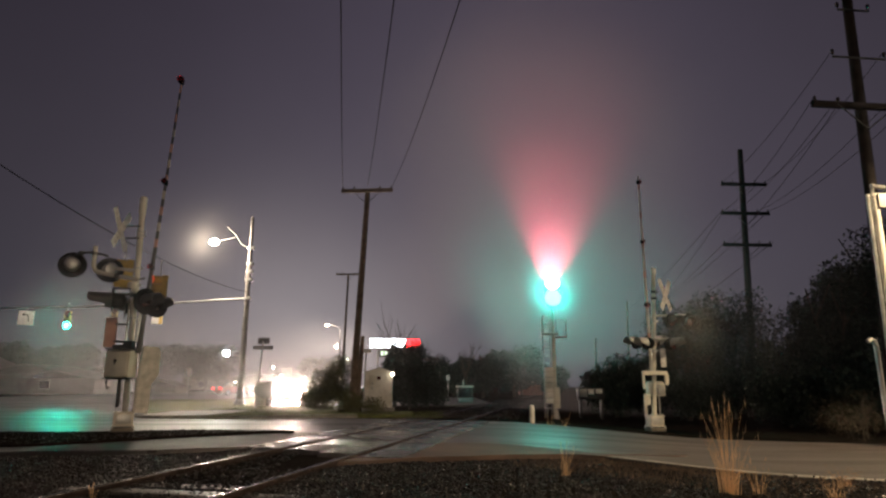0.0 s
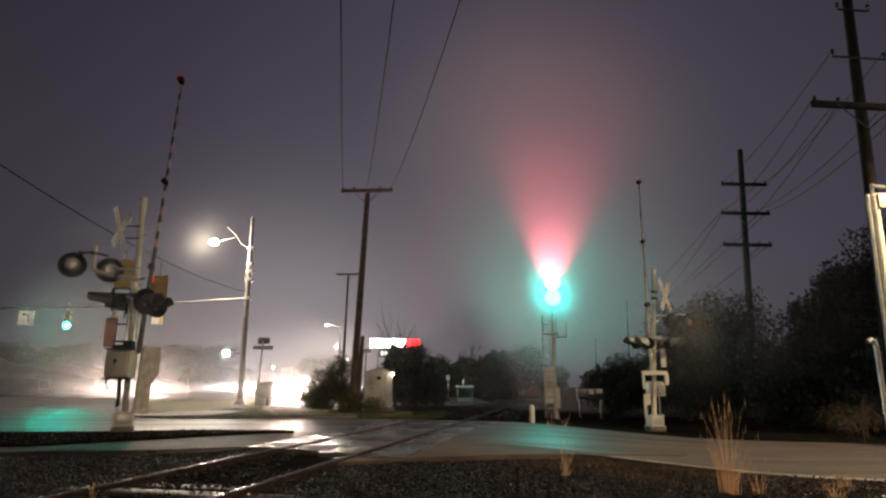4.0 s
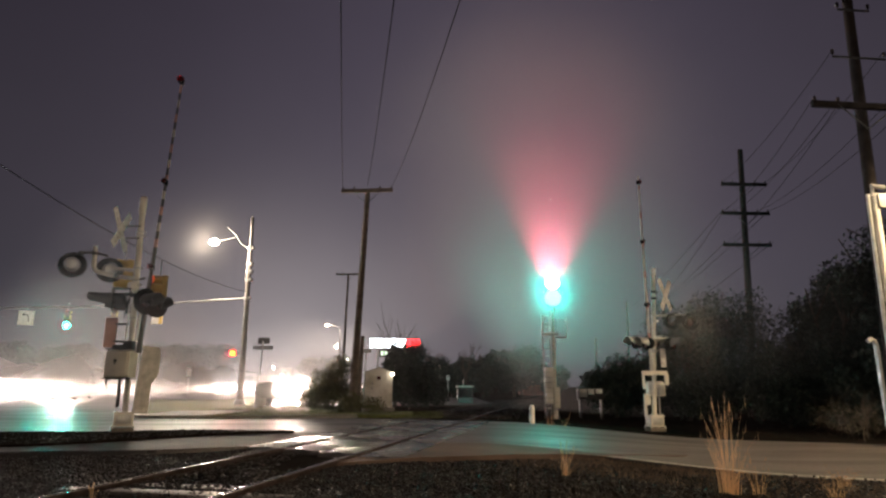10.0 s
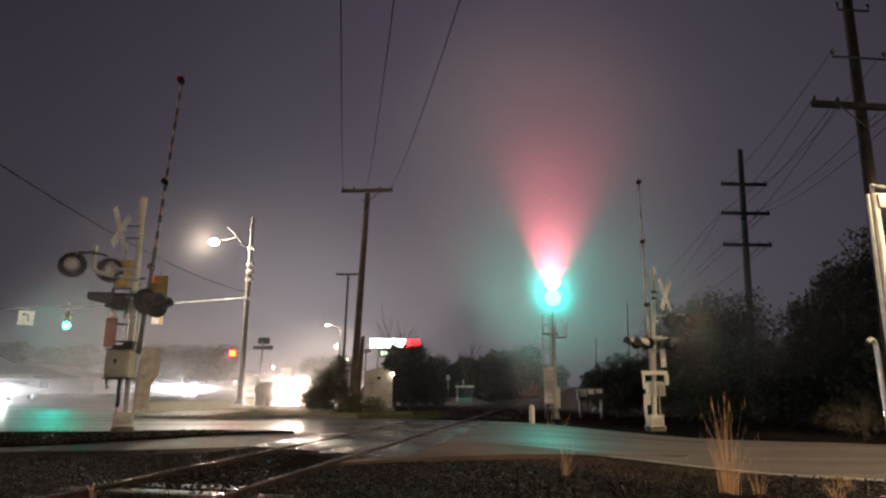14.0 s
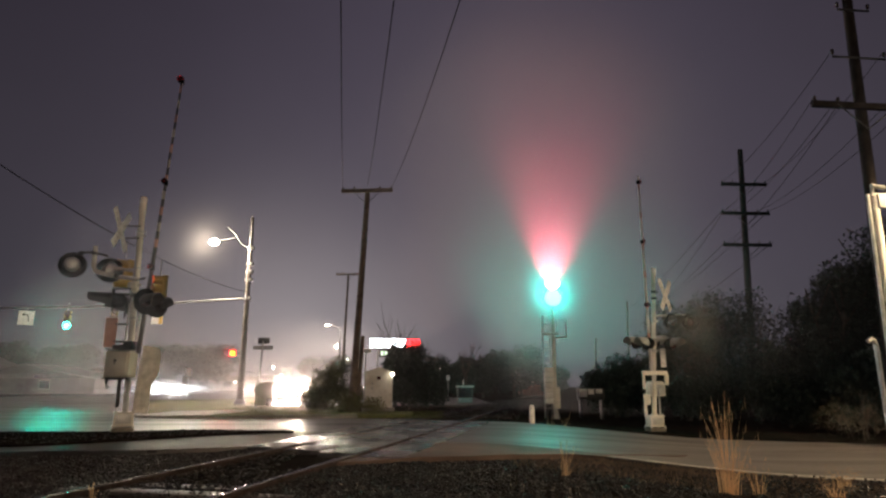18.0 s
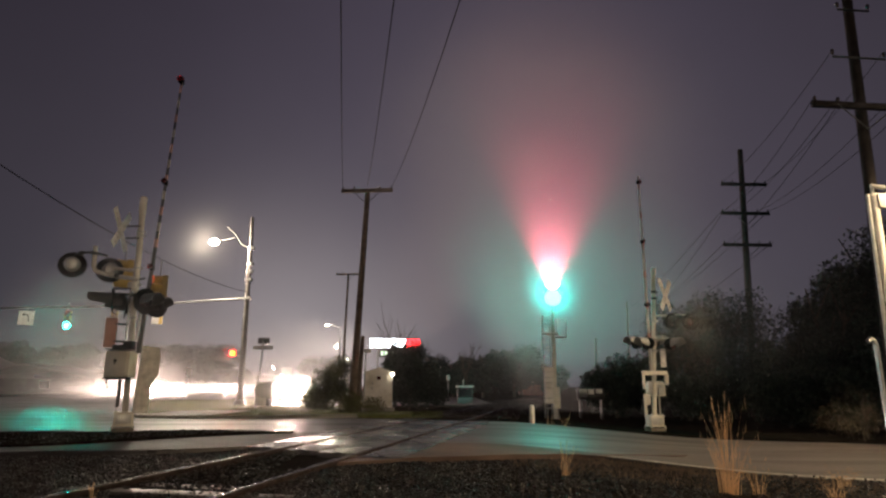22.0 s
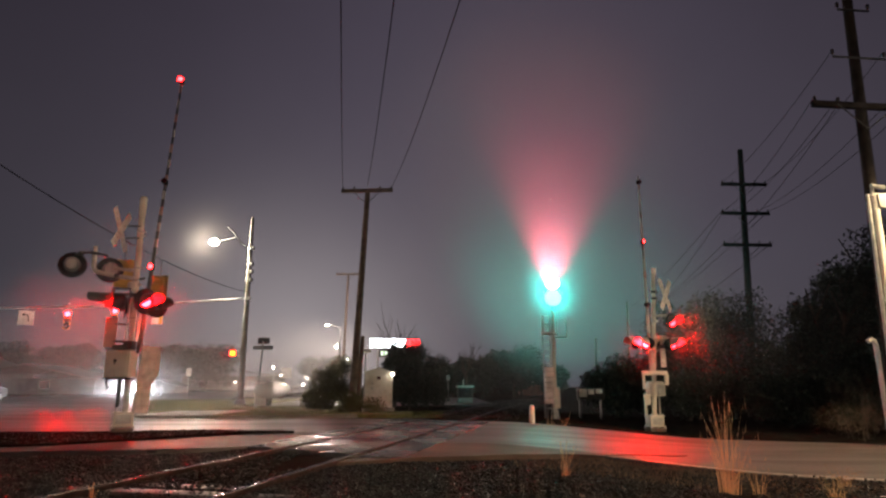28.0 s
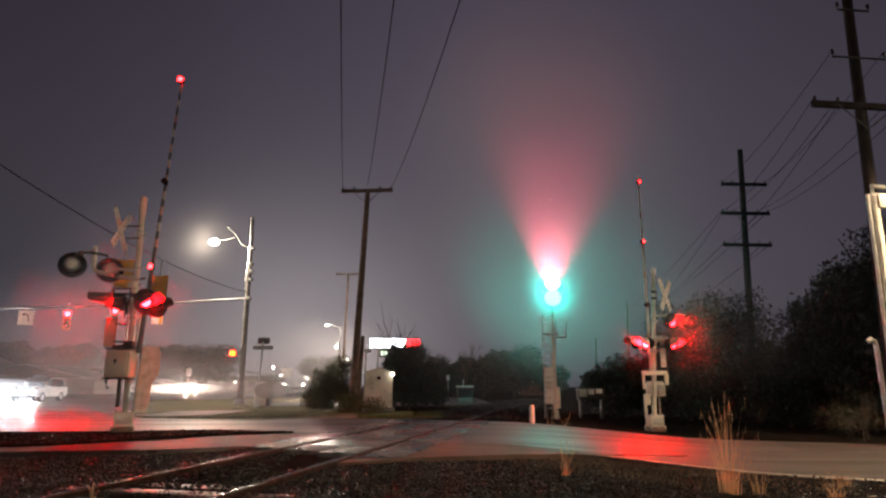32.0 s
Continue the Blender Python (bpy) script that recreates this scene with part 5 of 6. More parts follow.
# ---- plants ----
def leaves(name, blobs, n, size, material, parent, seed, flat=0.0):
    """A crown of many small leaf clumps scattered through uneven blobs (centre, radii)."""
    rng = np.random.RandomState(seed)
    verts, faces = [], []
    vol = np.array([b[1][0] * b[1][1] * b[1][2] for b in blobs])
    vol = vol / vol.sum()
    for c, r in [blobs[i] for i in rng.choice(len(blobs), n, p=vol)]:
        d = rng.normal(size=3)
        d /= np.linalg.norm(d)
        q = rng.rand() ** 0.38 * (0.82 + 0.35 * noise.noise(Vector(d * 2.3) + Vector(c)))
        p = np.array(c) + d * np.array(r) * q
        if p[2] < 0.02:
            p[2] = abs(p[2])
        s = size * rng.uniform(0.5, 1.5)
        u, v = rng.normal(size=3), rng.normal(size=3)
        u *= s / np.linalg.norm(u)
        v *= 0.6 * s / np.linalg.norm(v)
        k = len(verts)
        verts += [p - u, p + v * 0.8, p + u, p - v]
        faces.append((k, k + 1, k + 2, k + 3))
    return raw(name, verts, faces, material, parent)


def limbs(bm, base, height, n, spread, r, rng, depth=2):
    def grow(a, d, ln, rad, lv):
        b = a + d * ln
        tube(bm, a, b, rad, rad * 0.6, 6 if lv else 8, False)
        if lv >= depth:
            return
        for i in range(3 if lv else n):
            nd = (d + Vector((rng.uniform(-1, 1), rng.uniform(-1, 1), rng.uniform(-0.1, 0.7))) * spread).normalized()
            grow(a.lerp(b, rng.uniform(0.45, 1.0)), nd, ln * rng.uniform(0.5, 0.75), rad * 0.5, lv + 1)
    grow(Vector(base), Vector((0, 0, 1)), height, r, 0)


def bush(at, blobs, n, size, material, label, seed, category="bush", trunk=1.0, r=0.06):
    t = thing("bush" if category == "bush" else "tree", at, label, category)
    bm = B()
    rng = np.random.RandomState(seed)
    limbs(bm, (0, 0, -0.1), trunk, 7, 0.75, r, rng, 3 if "ragged" in label else 2)
    part("trunk", bm, BARK, t)
    leaves("crown", blobs, n, size, material, t, seed)
    return t


def bare_tree(at, h, label, seed, r=0.12):
    t = thing("tree", at, label, "tree")
    rng = np.random.RandomState(seed)
    bm = B()
    limbs(bm, (0, 0, -0.1), h, 7, 0.55, r, rng, 3)
    part("trunk", bm, BARK, t)


def make_plants():
    # by the line, left of it
    bush((-1.7, 32, 0), [((-0.2, 0, 1.4), (1.6, 1.4, 1.6)), ((0.1, 0, 2.6), (0.9, 0.9, 0.95)), ((-0.7, 0.2, 2.2), (0.8, 0.8, 1.0)), ((0.95, 0.3, 1.1), (0.95, 1.1, 1.3)), ((1.5, 0.5, 0.6), (0.6, 0.8, 0.7))], 24000, 0.07, LEAF_DARK, "dense dark evergreen bush beside the bungalow", 11)
    bush((-5.4, 29, 0), [((0, 0, 0.9), (1.0, 0.9, 1.2)), ((0.6, 0, 1.6), (0.75, 0.6, 1.1)), ((-0.5, 0, 0.45), (0.9, 0.7, 0.6)), ((1.1, -0.2, 0.6), (0.9, 0.7, 0.8))], 17000, 0.045, LEAF_OLIVE, "ragged olive bush beside the utility poles", 12, trunk=0.9)
    bush((-3.6, 24.6, 0), [((0, 0, 0.4), (0.8, 0.6, 0.5)), ((0.9, 0, 0.3), (0.6, 0.5, 0.4))], 3200, 0.036, LEAF_OLIVE, "low weeds round the pole's foot", 13, trunk=0.3, r=0.02)
    bush((-2.6, 34, 0), [((0, 0, 2.6), (0.5, 0.5, 1.2)), ((0, 0, 1.4), (0.8, 0.8, 1.4))], 2200, 0.11, LEAF_DARK, "narrow dark conifer behind the bungalow", 14, trunk=3.2)
    # far down the line
    k = 0
    for x, y, w, h in ((4.0, 62, 3.0, 4.6), (7.5, 66, 3.4, 5.6), (1.0, 60, 2.6, 3.8), (9.8, 78, 3.2, 6.0), (12.4, 70, 2.0, 3.4), (-2.0, 70, 3.5, 4.6)):
        k += 1
        bush((x, y, 0), [((0, 0, h * 0.45), (w, w * 0.8, h * 0.45)), ((w * 0.4, 0, h * 0.72), (w * 0.6, w * 0.6, h * 0.3)), ((-w * 0.5, 0, h * 0.6), (w * 0.6, w * 0.6, h * 0.34))], 7000, 0.15, LEAF_DARK, "distant dark tree along the line", 20 + k, "tree", h * 0.5, 0.15)
    bare_tree((2.2, 58, 0), 2.6, "bare leafless tree beside the line", 41)
    bare_tree((-1.2, 56, 0), 2.4, "bare leafless tree beside the line", 42)
    # east of the signal, dark thicket behind the road
    for x, y, w, h in ((7.6, 27.5, 1.6, 2.6), (9.0, 28, 2.0, 3.4), (11.0, 27, 2.4, 6.0), (13.0, 28, 2.4, 6.2), (13.6, 24.5, 2.2, 3.9), (15.6, 25, 2.4, 5.4), (10.0, 23.5, 1.8, 2.2), (12.0, 21.8, 1.8, 2.2), (14.0, 20.5, 1.8, 2.3)):
        k += 1
        bush((x, y, -0.3), [((0, 0, h * 0.42), (w, w * 0.8, h * 0.45)), ((w * 0.4, 0, h * 0.7), (w * 0.55, w * 0.5, h * 0.3)), ((-w * 0.5, 0, h * 0.55), (w * 0.6, w * 0.5, h * 0.36))], 9000, 0.075, LEAF_DARK, "dark unlit scrub behind the crossing", 50 + k, "bush", h * 0.5, 0.06)
    for x, y, h in ((12.2, 27.5, 2.6), (10.4, 26.5, 2.2), (13.4, 26.5, 2.5), (15.5, 23.5, 2.6)):
        k += 1
        bare_tree((x, y, -0.3), h, "bare thin tree rising from the scrub", 80 + k, 0.07)
    # tall evergreens at the east edge
    for x, y, w, h in ((14.9, 23.5, 1.6, 6.4), (16.3, 22.5, 2.0, 8.0), (18.4, 21.5, 2.4, 9.6), (15.0, 19.5, 1.8, 3.6), (17.0, 18.8, 2.0, 4.6)):
        k += 1
        bush((x, y, -0.3), [((0, 0, h * 0.4), (w, w, h * 0.42)), ((0.3, 0, h * 0.72), (w * 0.7, w * 0.7, h * 0.28)), ((-w * 0.6, 0, h * 0.62), (w * 0.5, w * 0.5, h * 0.16)), ((w * 0.4, -0.3, h * 0.55), (w * 0.6, w * 0.6, h * 0.2))], 14000, 0.085, LEAF_DARK, "tall dark evergreen at the road's edge", 110 + k, "tree", h * 0.55, 0.16)
    # lit shrubs at the roadside
    bush((11.0, 16.6, -0.34), [((0, 0, 0.45), (0.7, 0.6, 0.55)), ((-0.5, 0.2, 0.5), (0.6, 0.6, 0.5))], 2600, 0.016, LEAF_DRY, "dry pale shrub at the road's edge, lit by a street lamp", 131, trunk=0.5, r=0.02)
    bush((11.9, 17.8, -0.34), [((-0.5, 0, 0.8), (0.6, 0.6, 0.9)), ((0.4, 0, 0.6), (0.7, 0.6, 0.7)), ((-1.1, 0.3, 0.5), (0.45, 0.5, 0.7))], 1500, 0.014, LEAF_DRY, "ragged dry brush behind the road", 132, trunk=0.7, r=0.02)
    # trees and hedges beyond the main road
    for x, y, w, h in ((-84, 104, 5, 8.0), (-76, 106, 6, 9.5), (-68, 112, 6, 9.5), (-95, 102, 6, 8.0), (-62, 134, 8, 11.5), (-54, 142, 8, 12.0), (-70, 142, 8, 11.0), (-34, 178, 8, 11.0), (-104, 106, 5, 8.0)):
        k += 1
        bush((x, y, 0), [((0, 0, h * 0.5), (w, w * 0.8, h * 0.45)), ((w * 0.5, 0, h * 0.66), (w * 0.6, w * 0.6, h * 0.3)), ((-w * 0.5, 0, h * 0.6), (w * 0.6, w * 0.6, h * 0.32))], 13000, 0.2, LEAF_DARK, "dark broad tree beyond the main road", 160 + k, "tree", h * 0.5, 0.22)


def tuft(at, n, height, spread, seed, label):
    rng = np.random.RandomState(seed)
    verts, faces = [], []
    for _ in range(n):
        a, r0 = rng.uniform(0, 6.28), spread * 0.35 * rng.rand()
        x, y = r0 * math.cos(a), r0 * math.sin(a)
        h = height * rng.uniform(0.35, 1.0)
        lean = rng.uniform(0.1, 1.0) * spread * (1.25 - 0.75 * h / height)
        b = a + rng.uniform(-0.6, 0.6)
        wd = rng.uniform(0.002, 0.0042)
        k = len(verts)
        for j in range(5):
            f = j / 4
            ox, oy = x + lean * f * f * math.cos(b), y + lean * f * f * math.sin(b)
            w = wd * (1 - 0.75 * f)
            verts += [(ox - w, oy, h * f), (ox + w, oy, h * f)]
        for j in range(4):
            faces.append((k + 2 * j, k + 2 * j + 1, k + 2 * j + 3, k + 2 * j + 2))
        # seed head
        k = len(verts)
        verts += [(ox - 0.0025, oy, h * 0.9), (ox + 0.0025, oy, h * 0.9), (ox + 0.004, oy + 0.004, h * 1.06)]
        faces.append((k, k + 1, k + 2))
    t = thing("grass_tuft", at, label, "grass", "dry grass tufts")
    tagged(raw("foliage", verts, faces, STRAW, t), kind="stuff")


def make_grass():
    tuft((3.52, 8.0, -0.27), 34, 1.2, 0.42, 3, "tall dry straw-coloured grass tuft in the gravel")
    tuft((3.50, 7.85, -0.27), 44, 0.55, 0.30, 31, "dry grass fanning out at the foot of the tall stalks")
    tuft((3.75, 7.7, -0.24), 16, 0.42, 0.22, 4, "short dry grass tuft in the gravel")
    tuft((1.62, 8.5, -0.14), 16, 0.46, 0.2, 5, "thin dry grass stalks in the gravel")
    tuft((3.05, 17.9, -0.2), 14, 0.45, 0.2, 6, "dry weeds at the road's far edge")
    tuft((3.5, 18.2, -0.2), 12, 0.5, 0.25, 7, "dry weeds at the road's far edge")
    tuft((-3.35, 6.2, -0.1), 14, 0.22, 0.06, 8, "small dry weed beside the rail")
    tuft((4.6, 7.6, -0.26), 26, 0.25, 0.3, 9, "low dry grass in the gravel")
    tuft((5.2, 8.4, -0.28), 26, 0.28, 0.3, 10, "low dry grass in the gravel")
    rng = np.random.RandomState(9)
    verts, faces = [], []

    def blade(x, y, z, h):
        k = len(verts)
        a = rng.uniform(0, 6.28)
        w, l = 0.006, rng.uniform(-0.04, 0.04)
        verts.extend([(x - w, y, z), (x + w, y, z), (x + l, y + l * math.sin(a), z + h)])
        faces.append((k, k + 1, k + 2))
    for _ in range(22000):
        x = rng.uniform(-20, 0)
        y = road_far(x) + 0.2 + rng.rand() ** 1.5 * 22
        if -11.7 < x < -8.7 and y < road_far(x) + 5.2:
            continue
        if y > verge_end(x) or y < 22.3 + max(0, -10.6 - x) / 0.49 and x < -10.6:
            continue
        blade(x, y, gz(x, y) + 0.045, rng.uniform(0.025, 0.075))
    tagged(raw("grass_blades", verts, faces, BLADE), "short damp green grass blades on the verge", "grass", kind="stuff")
    verts, faces = [], []
    for _ in range(9000):
        x = rng.uniform(1.0, 11)
        y = road_near(x) - 0.05 - rng.rand() ** 1.6 * 2.2
        if y < 6.5 or (x < 4.4 and y > 8.7 + 0.55 * (x + 1.2) - 0.1):
            continue
        blade(x, y, gz(x, y) - 0.07, rng.uniform(0.03, 0.11))
    tagged(raw("verge_stubble", verts, faces, STUBBLE), "dry stubble along the road's edge", "grass", kind="stuff")


# ---- traffic ----
def car_mesh_parts(t, kind, paint, light):
    """A car facing -y: body, glass, wheels, lamps."""
    suv = kind == "suv"
    L, W, H = (4.7, 1.9, 1.72) if suv else (4.6, 1.82, 1.46)
    bm = B()
    lower = [(-L / 2, 0.35), (-L / 2 + 0.02, 0.68), (-L / 2 + 0.25, 0.82), (-0.85, 0.98), (1.1 if not suv else L / 2 - 0.15, 1.02), (L / 2 - 0.05, 0.95), (L / 2, 0.6), (L / 2 - 0.05, 0.32)]
    prism(bm, lower, -W / 2, W / 2)
    if suv:
        cabin = [(-0.95, 0.97), (-0.25, H - 0.06), (0.1, H), (L / 2 - 0.6, H - 0.02), (L / 2 - 0.12, 1.0)]
    else:
        cabin = [(-0.9, 0.97), (-0.1, H - 0.04), (0.3, H), (0.95, H - 0.04), (1.75, 1.0)]
    vs = len(bm.verts)
    prism(bm, cabin, -W / 2 + 0.12, W / 2 - 0.12)
    for v in bm.verts:
        v.co = Vector((v.co.y, v.co.x, v.co.z))
    bmesh.ops.bevel(bm, geom=list(bm.edges), offset=0.04, segments=2, affect="EDGES")
    body = part("body", bm, paint, t)
    for s in (-1, 1):
        bm = B()
        c = [(-0.72, 1.02), (-0.2, H - 0.12), (0.28, H - 0.07), (0.85 if not suv else L / 2 - 0.66, H - 0.1), (1.4 if not suv else L / 2 - 0.3, 1.04)]
        prism(bm, c, s * (W / 2 - 0.125), s * (W / 2 - 0.108))
        for v in bm.verts:
            v.co = Vector((v.co.y, v.co.x, v.co.z))
        part("side_window", bm, GLASS, body)
    bm = B()
    a, b = Vector((0, -0.93, 1.0)), Vector((0, -0.2, H - 0.07))
    box(bm, (a + b) / 2 + Vector((0, -0.012, 0.012)), (W - 0.42, 0.02, (b - a).length - 0.06), 0.006, Matrix.Rotation(-math.atan2(b.y - a.y, b.z - a.z), 4, "X"))
    part("windscreen", bm, GLASS, body)
    bm = B()
    box(bm, (0, -L / 2 + 0.0, 0.42), (W - 0.1, 0.16, 0.22), 0.05)
    part("bumper", bm, BLACK, t)
    bm = B()
    box(bm, (0, -L / 2 + 0.02, 0.66), (0.8, 0.05, 0.16), 0.02)
    part("grille", bm, BLACK, t)
    for sx in (-1, 1):
        for yy in (-1.42, 1.38):
            bm = B()
            tube(bm, (sx * (W / 2 - 0.2), yy, 0.33), (sx * (W / 2 + 0.005), yy, 0.33), 0.33, seg=18)
            w = part("wheel", bm, TYRE, t)
            bm = B()
            tube(bm, (sx * (W / 2 - 0.02), yy, 0.33), (sx * (W / 2 + 0.015), yy, 0.33), 0.21, seg=12)
            part("rim", bm, RIM, w)
        bm = B()
        spin(bm, [(0.12, 0.0), (0.11, 0.012), (0.06, 0.02), (0.01, 0.022)], 14, Matrix.Translation((sx * (W / 2 - 0.28), -L / 2 - 0.035, 0.70)) @ Matrix.Rotation(radians(92), 4, "X"))
        part("headlight", bm, light, t, "dazzling lit headlight")
        bm = B()
        spin(bm, [(0.10, -0.08), (0.15, -0.07), (0.15, 0.004), (0.122, 0.004)], 14, Matrix.Translation((sx * (W / 2 - 0.28), -L / 2 - 0.035, 0.70)) @ Matrix.Rotation(radians(92), 4, "X"))
        part("headlight_bezel", bm, BLACK, t)
        bm = B()
        box(bm, (sx * (W / 2 - 0.2), L / 2 - 0.01, 0.82), (0.3, 0.06, 0.14), 0.02)
        part("taillight", bm, TAIL, t, "glowing red tail lamp")
        bm = B()
        box(bm, (sx * (W / 2 + 0.06), -0.72, 1.02), (0.16, 0.12, 0.12), 0.03)
        part("wing_mirror", bm, paint, t)


MOVERS = []
TRAFFIC = [
    (24, WARM, "sedan", [(0, 166.0), (1.6, 129.5), (2.4, 108.4), (3.2, 91.6), (4.3, 68.1), (5.5, 49.7), (6, 42.5)]),
    (27.4, COOL, "sedan", [(3.5, 151.6), (5.5, 108.3), (6, 95.7), (6.5, 82.0), (7, 65.9), (7.5, 55.7), (8, 48.1)]),
    (24, COOL, "sedan", [(7, 75.9), (7.5, 65.6), (8, 55.7), (8.5, 47.9), (9, 42.2)]),
    (27.4, COOL, "suv", [(8, 86.9), (8.5, 75.8), (9, 65.6), (9.5, 53.4), (10, 46.0)]),
    (24, WARM, "sedan", [(9, 78.1), (9.5, 63.2), (10, 52.1), (10.4, 44.5)]),
    (27.4, WARM, "sedan", [(9.5, 97.8), (10, 81.3), (10.5, 67.4), (11, 56.0), (11.5, 48.1)]),
    (24, WARM, "sedan", [(11.5, 73.8), (12, 61.1), (12.5, 52.5), (13, 43.2)]),
    (27.4, COOL, "sedan", [(11, 116.6), (12, 95.7), (12.5, 80.2), (13, 68.9), (13.5, 58.1), (14, 48.9)]),
    (24, COOL, "suv", [(13.5, 94.2), (14.5, 83.0), (15.4, 67.2), (16.5, 49.8), (17, 42.5)]),
    (27.4, COOL, "sedan", [(16.5, 127.9), (17, 114.4), (18, 94.8), (18.5, 80.2), (19, 66.2), (19.5, 56.7), (20, 48.1)]),
    (24, WARM, "sedan", [(20, 104.2), (21, 88.5), (21.5, 80.5), (22, 71.8), (22.5, 59.7), (23, 50.1), (23.5, 43.5)]),
    (27.4, WARM, "sedan", [(21, 126.3), (22, 96.3), (22.5, 77.8), (23, 65.2), (23.5, 56.7), (24, 48.5)]),
    (24, WARM, "sedan", [(23, 85.7), (23.5, 75.9), (24, 65.6), (24.5, 55.1), (25, 45.3)]),
    (27.4, WARM, "sedan", [(23.5, 112.3), (24.3, 86.6), (24.6, 74.0), (25, 60.9), (25.5, 49.7)]),
    (27.4, COOL_LOW, "sedan", [(24, 121.3), (24.7, 95.7), (25.2, 79.8), (25.5, 69.7), (26.3, 54.6), (27.2, 47.6), (28.1, 44.4), (32, 43.9)]),
    (24, COOL_LOW, "suv", [(25, 121.8), (25.5, 107.5), (27.5, 75.5), (28, 70.3), (28.6, 60.6), (28.9, 58.3), (29.2, 55.9), (29.5, 54.2), (30.1, 51.7), (30.7, 49.2), (31.3, 47.6), (32, 46.6)]),
    (24, WARM, "sedan", [(29.2, 129.5), (30.1, 116.5), (31, 104.2), (32, 90.0)]),
]


def make_traffic():
    # sheets added before the cars catch their headlights to imitate dazzle
    glare_mat = mist("headlight_glare_sheet", 0.62, (13.0, 4.0, 1.15), 0.4, 1.5, (0.055, (12.0, 4.0, 4.6)))
    small_glare = mist("thin_glare_sheet", 0.22, (9.0, 3.0, 0.9), 0.4, 1.3)
    stop_glare = mist("low_glare_sheet", 0.09, (7.0, 3.0, 1.5), 0.4)
    proto = {}
    paints = [CAR_SILVER, CAR_DARK, CAR_WHITE, CAR_DARK, CAR_RED, CAR_SILVER]
    words = {CAR_SILVER: "silver", CAR_DARK: "dark", CAR_WHITE: "white", CAR_RED: "dark red"}
    for i, (c, light, kind, rows) in enumerate(TRAFFIC):
        paint = CAR_WHITE if kind == "suv" else CAR_DARK if c > 27 and rows[-1][0] == 32 else paints[i % 6]
        key = (light, kind, paint)
        label = "%s %s with dazzling lit headlights on wet asphalt" % (words[paint], "utility vehicle" if kind == "suv" else "saloon car")
        t0, y0 = rows[0]
        full = list(rows)
        if t0 > 0:
            full.insert(0, (0, y0 + 15.0 * t0))
        t1, y1 = full[-1]
        if t1 < 32:
            full.append((32, y1 - 14.0 * (32 - t1)))
        poses = [(t, pose(main_x(y, c), y, 0.02 + gz(main_x(y, c), y), 0, 0, 7.4)) for t, y in full]
        if key in proto:
            car = copy_thing(proto[key], poses[0][1])
        else:
            car = thing("car", (0, 0, 0), label, "car", "cars on the main road")
            car_mesh_parts(car, kind, paint, light)
            proto[key] = car
        MOVERS.append((car, poses))
        parks = rows[-1][0] == 32 and kind == "suv"
        stops = c > 27 and rows[-1][0] == 32
        verts, faces = glare_shape(*((9.0, 0.9) if parks else (7.0, 1.5) if stops else (13.0, 4.6)))
        s = raw("road_spray", verts, faces, small_glare if parks else stop_glare if stops else glare_mat, smooth=True)
        tagged(s, "added sheet before a car, imitating its headlight glare", "mist", "road spray", kind="stuff")
        MOVERS.append((s, [(t, m @ (pose(-3.0, -4.6, 0.72) if parks else pose(0, -3.5 if stops else -7.8, 0.8))) for t, m in poses]))
    # added car standing in for far traffic's steady glare, later turned behind the bushes
    car = thing("car", (0, 0, 0), "added dark saloon car whose headlights imitate far traffic's steady glare", "car")
    car_mesh_parts(car, "sedan", CAR_DARK, WARM)
    wait = pose(-11.2, 46.5, 0.0, 0, 0, 10)
    go = [(0, wait), (21.5, wait), (21.8, wait), (22.4, pose(-10.6, 44.4, 0.0, 0, 0, 42)), (23.0, pose(-8.2, 42.9, 0.0, 0, 0, 72)), (23.7, pose(-5.6, 42.9, 0.0, 0, 0, 112)), (24.4, pose(-4.6, 44.4, 0.0, 0, 0, 160)), (25.2, pose(-4.4, 46.5, 0.0, 0, 0, 205)), (26.2, pose(-4.8, 47.3, 0.0, 0, 0, 238)), (32, pose(-4.8, 47.3, 0.0, 0, 0, 238))]
    MOVERS.append((car, go))
    # sheet added ahead of this car to spread its light into a glare
    verts, faces = glare_shape(8.0, 5.0)
    s = raw("road_spray", verts, faces, mist("waiting_glare_sheet", 0.22, (7.0, 3.0, 1.3), 0.4, 1.4, (0.035, (8.0, 3.0, 5.0))), smooth=True)
    tagged(s, "added sheet before a waiting car, imitating headlight glare", "mist", "road spray", kind="stuff")
    s.matrix_world = wait @ pose(0, -5.5, 0.8)
    # one car driving away
    car = thing("car", (0, 0, 0), "dark red car driving away with red tail lamps", "car", "cars on the main road")
    car_mesh_parts(car, "sedan", CAR_RED, WARM)
    rows = [(0, -24.0, 72, 142), (0.3, -23.1, 76, 156), (0.6, -22.7, 80.5, 172), (1.2, -23.5, 89, 185), (1.6, -24.7, 96, 187.4), (6, -37.0, 190, 187.4), (32, -92.0, 613, 187.4)]
    MOVERS.append((car, [(t, pose(x, y, 0.02, 0, 0, a)) for t, x, y, a in rows]))


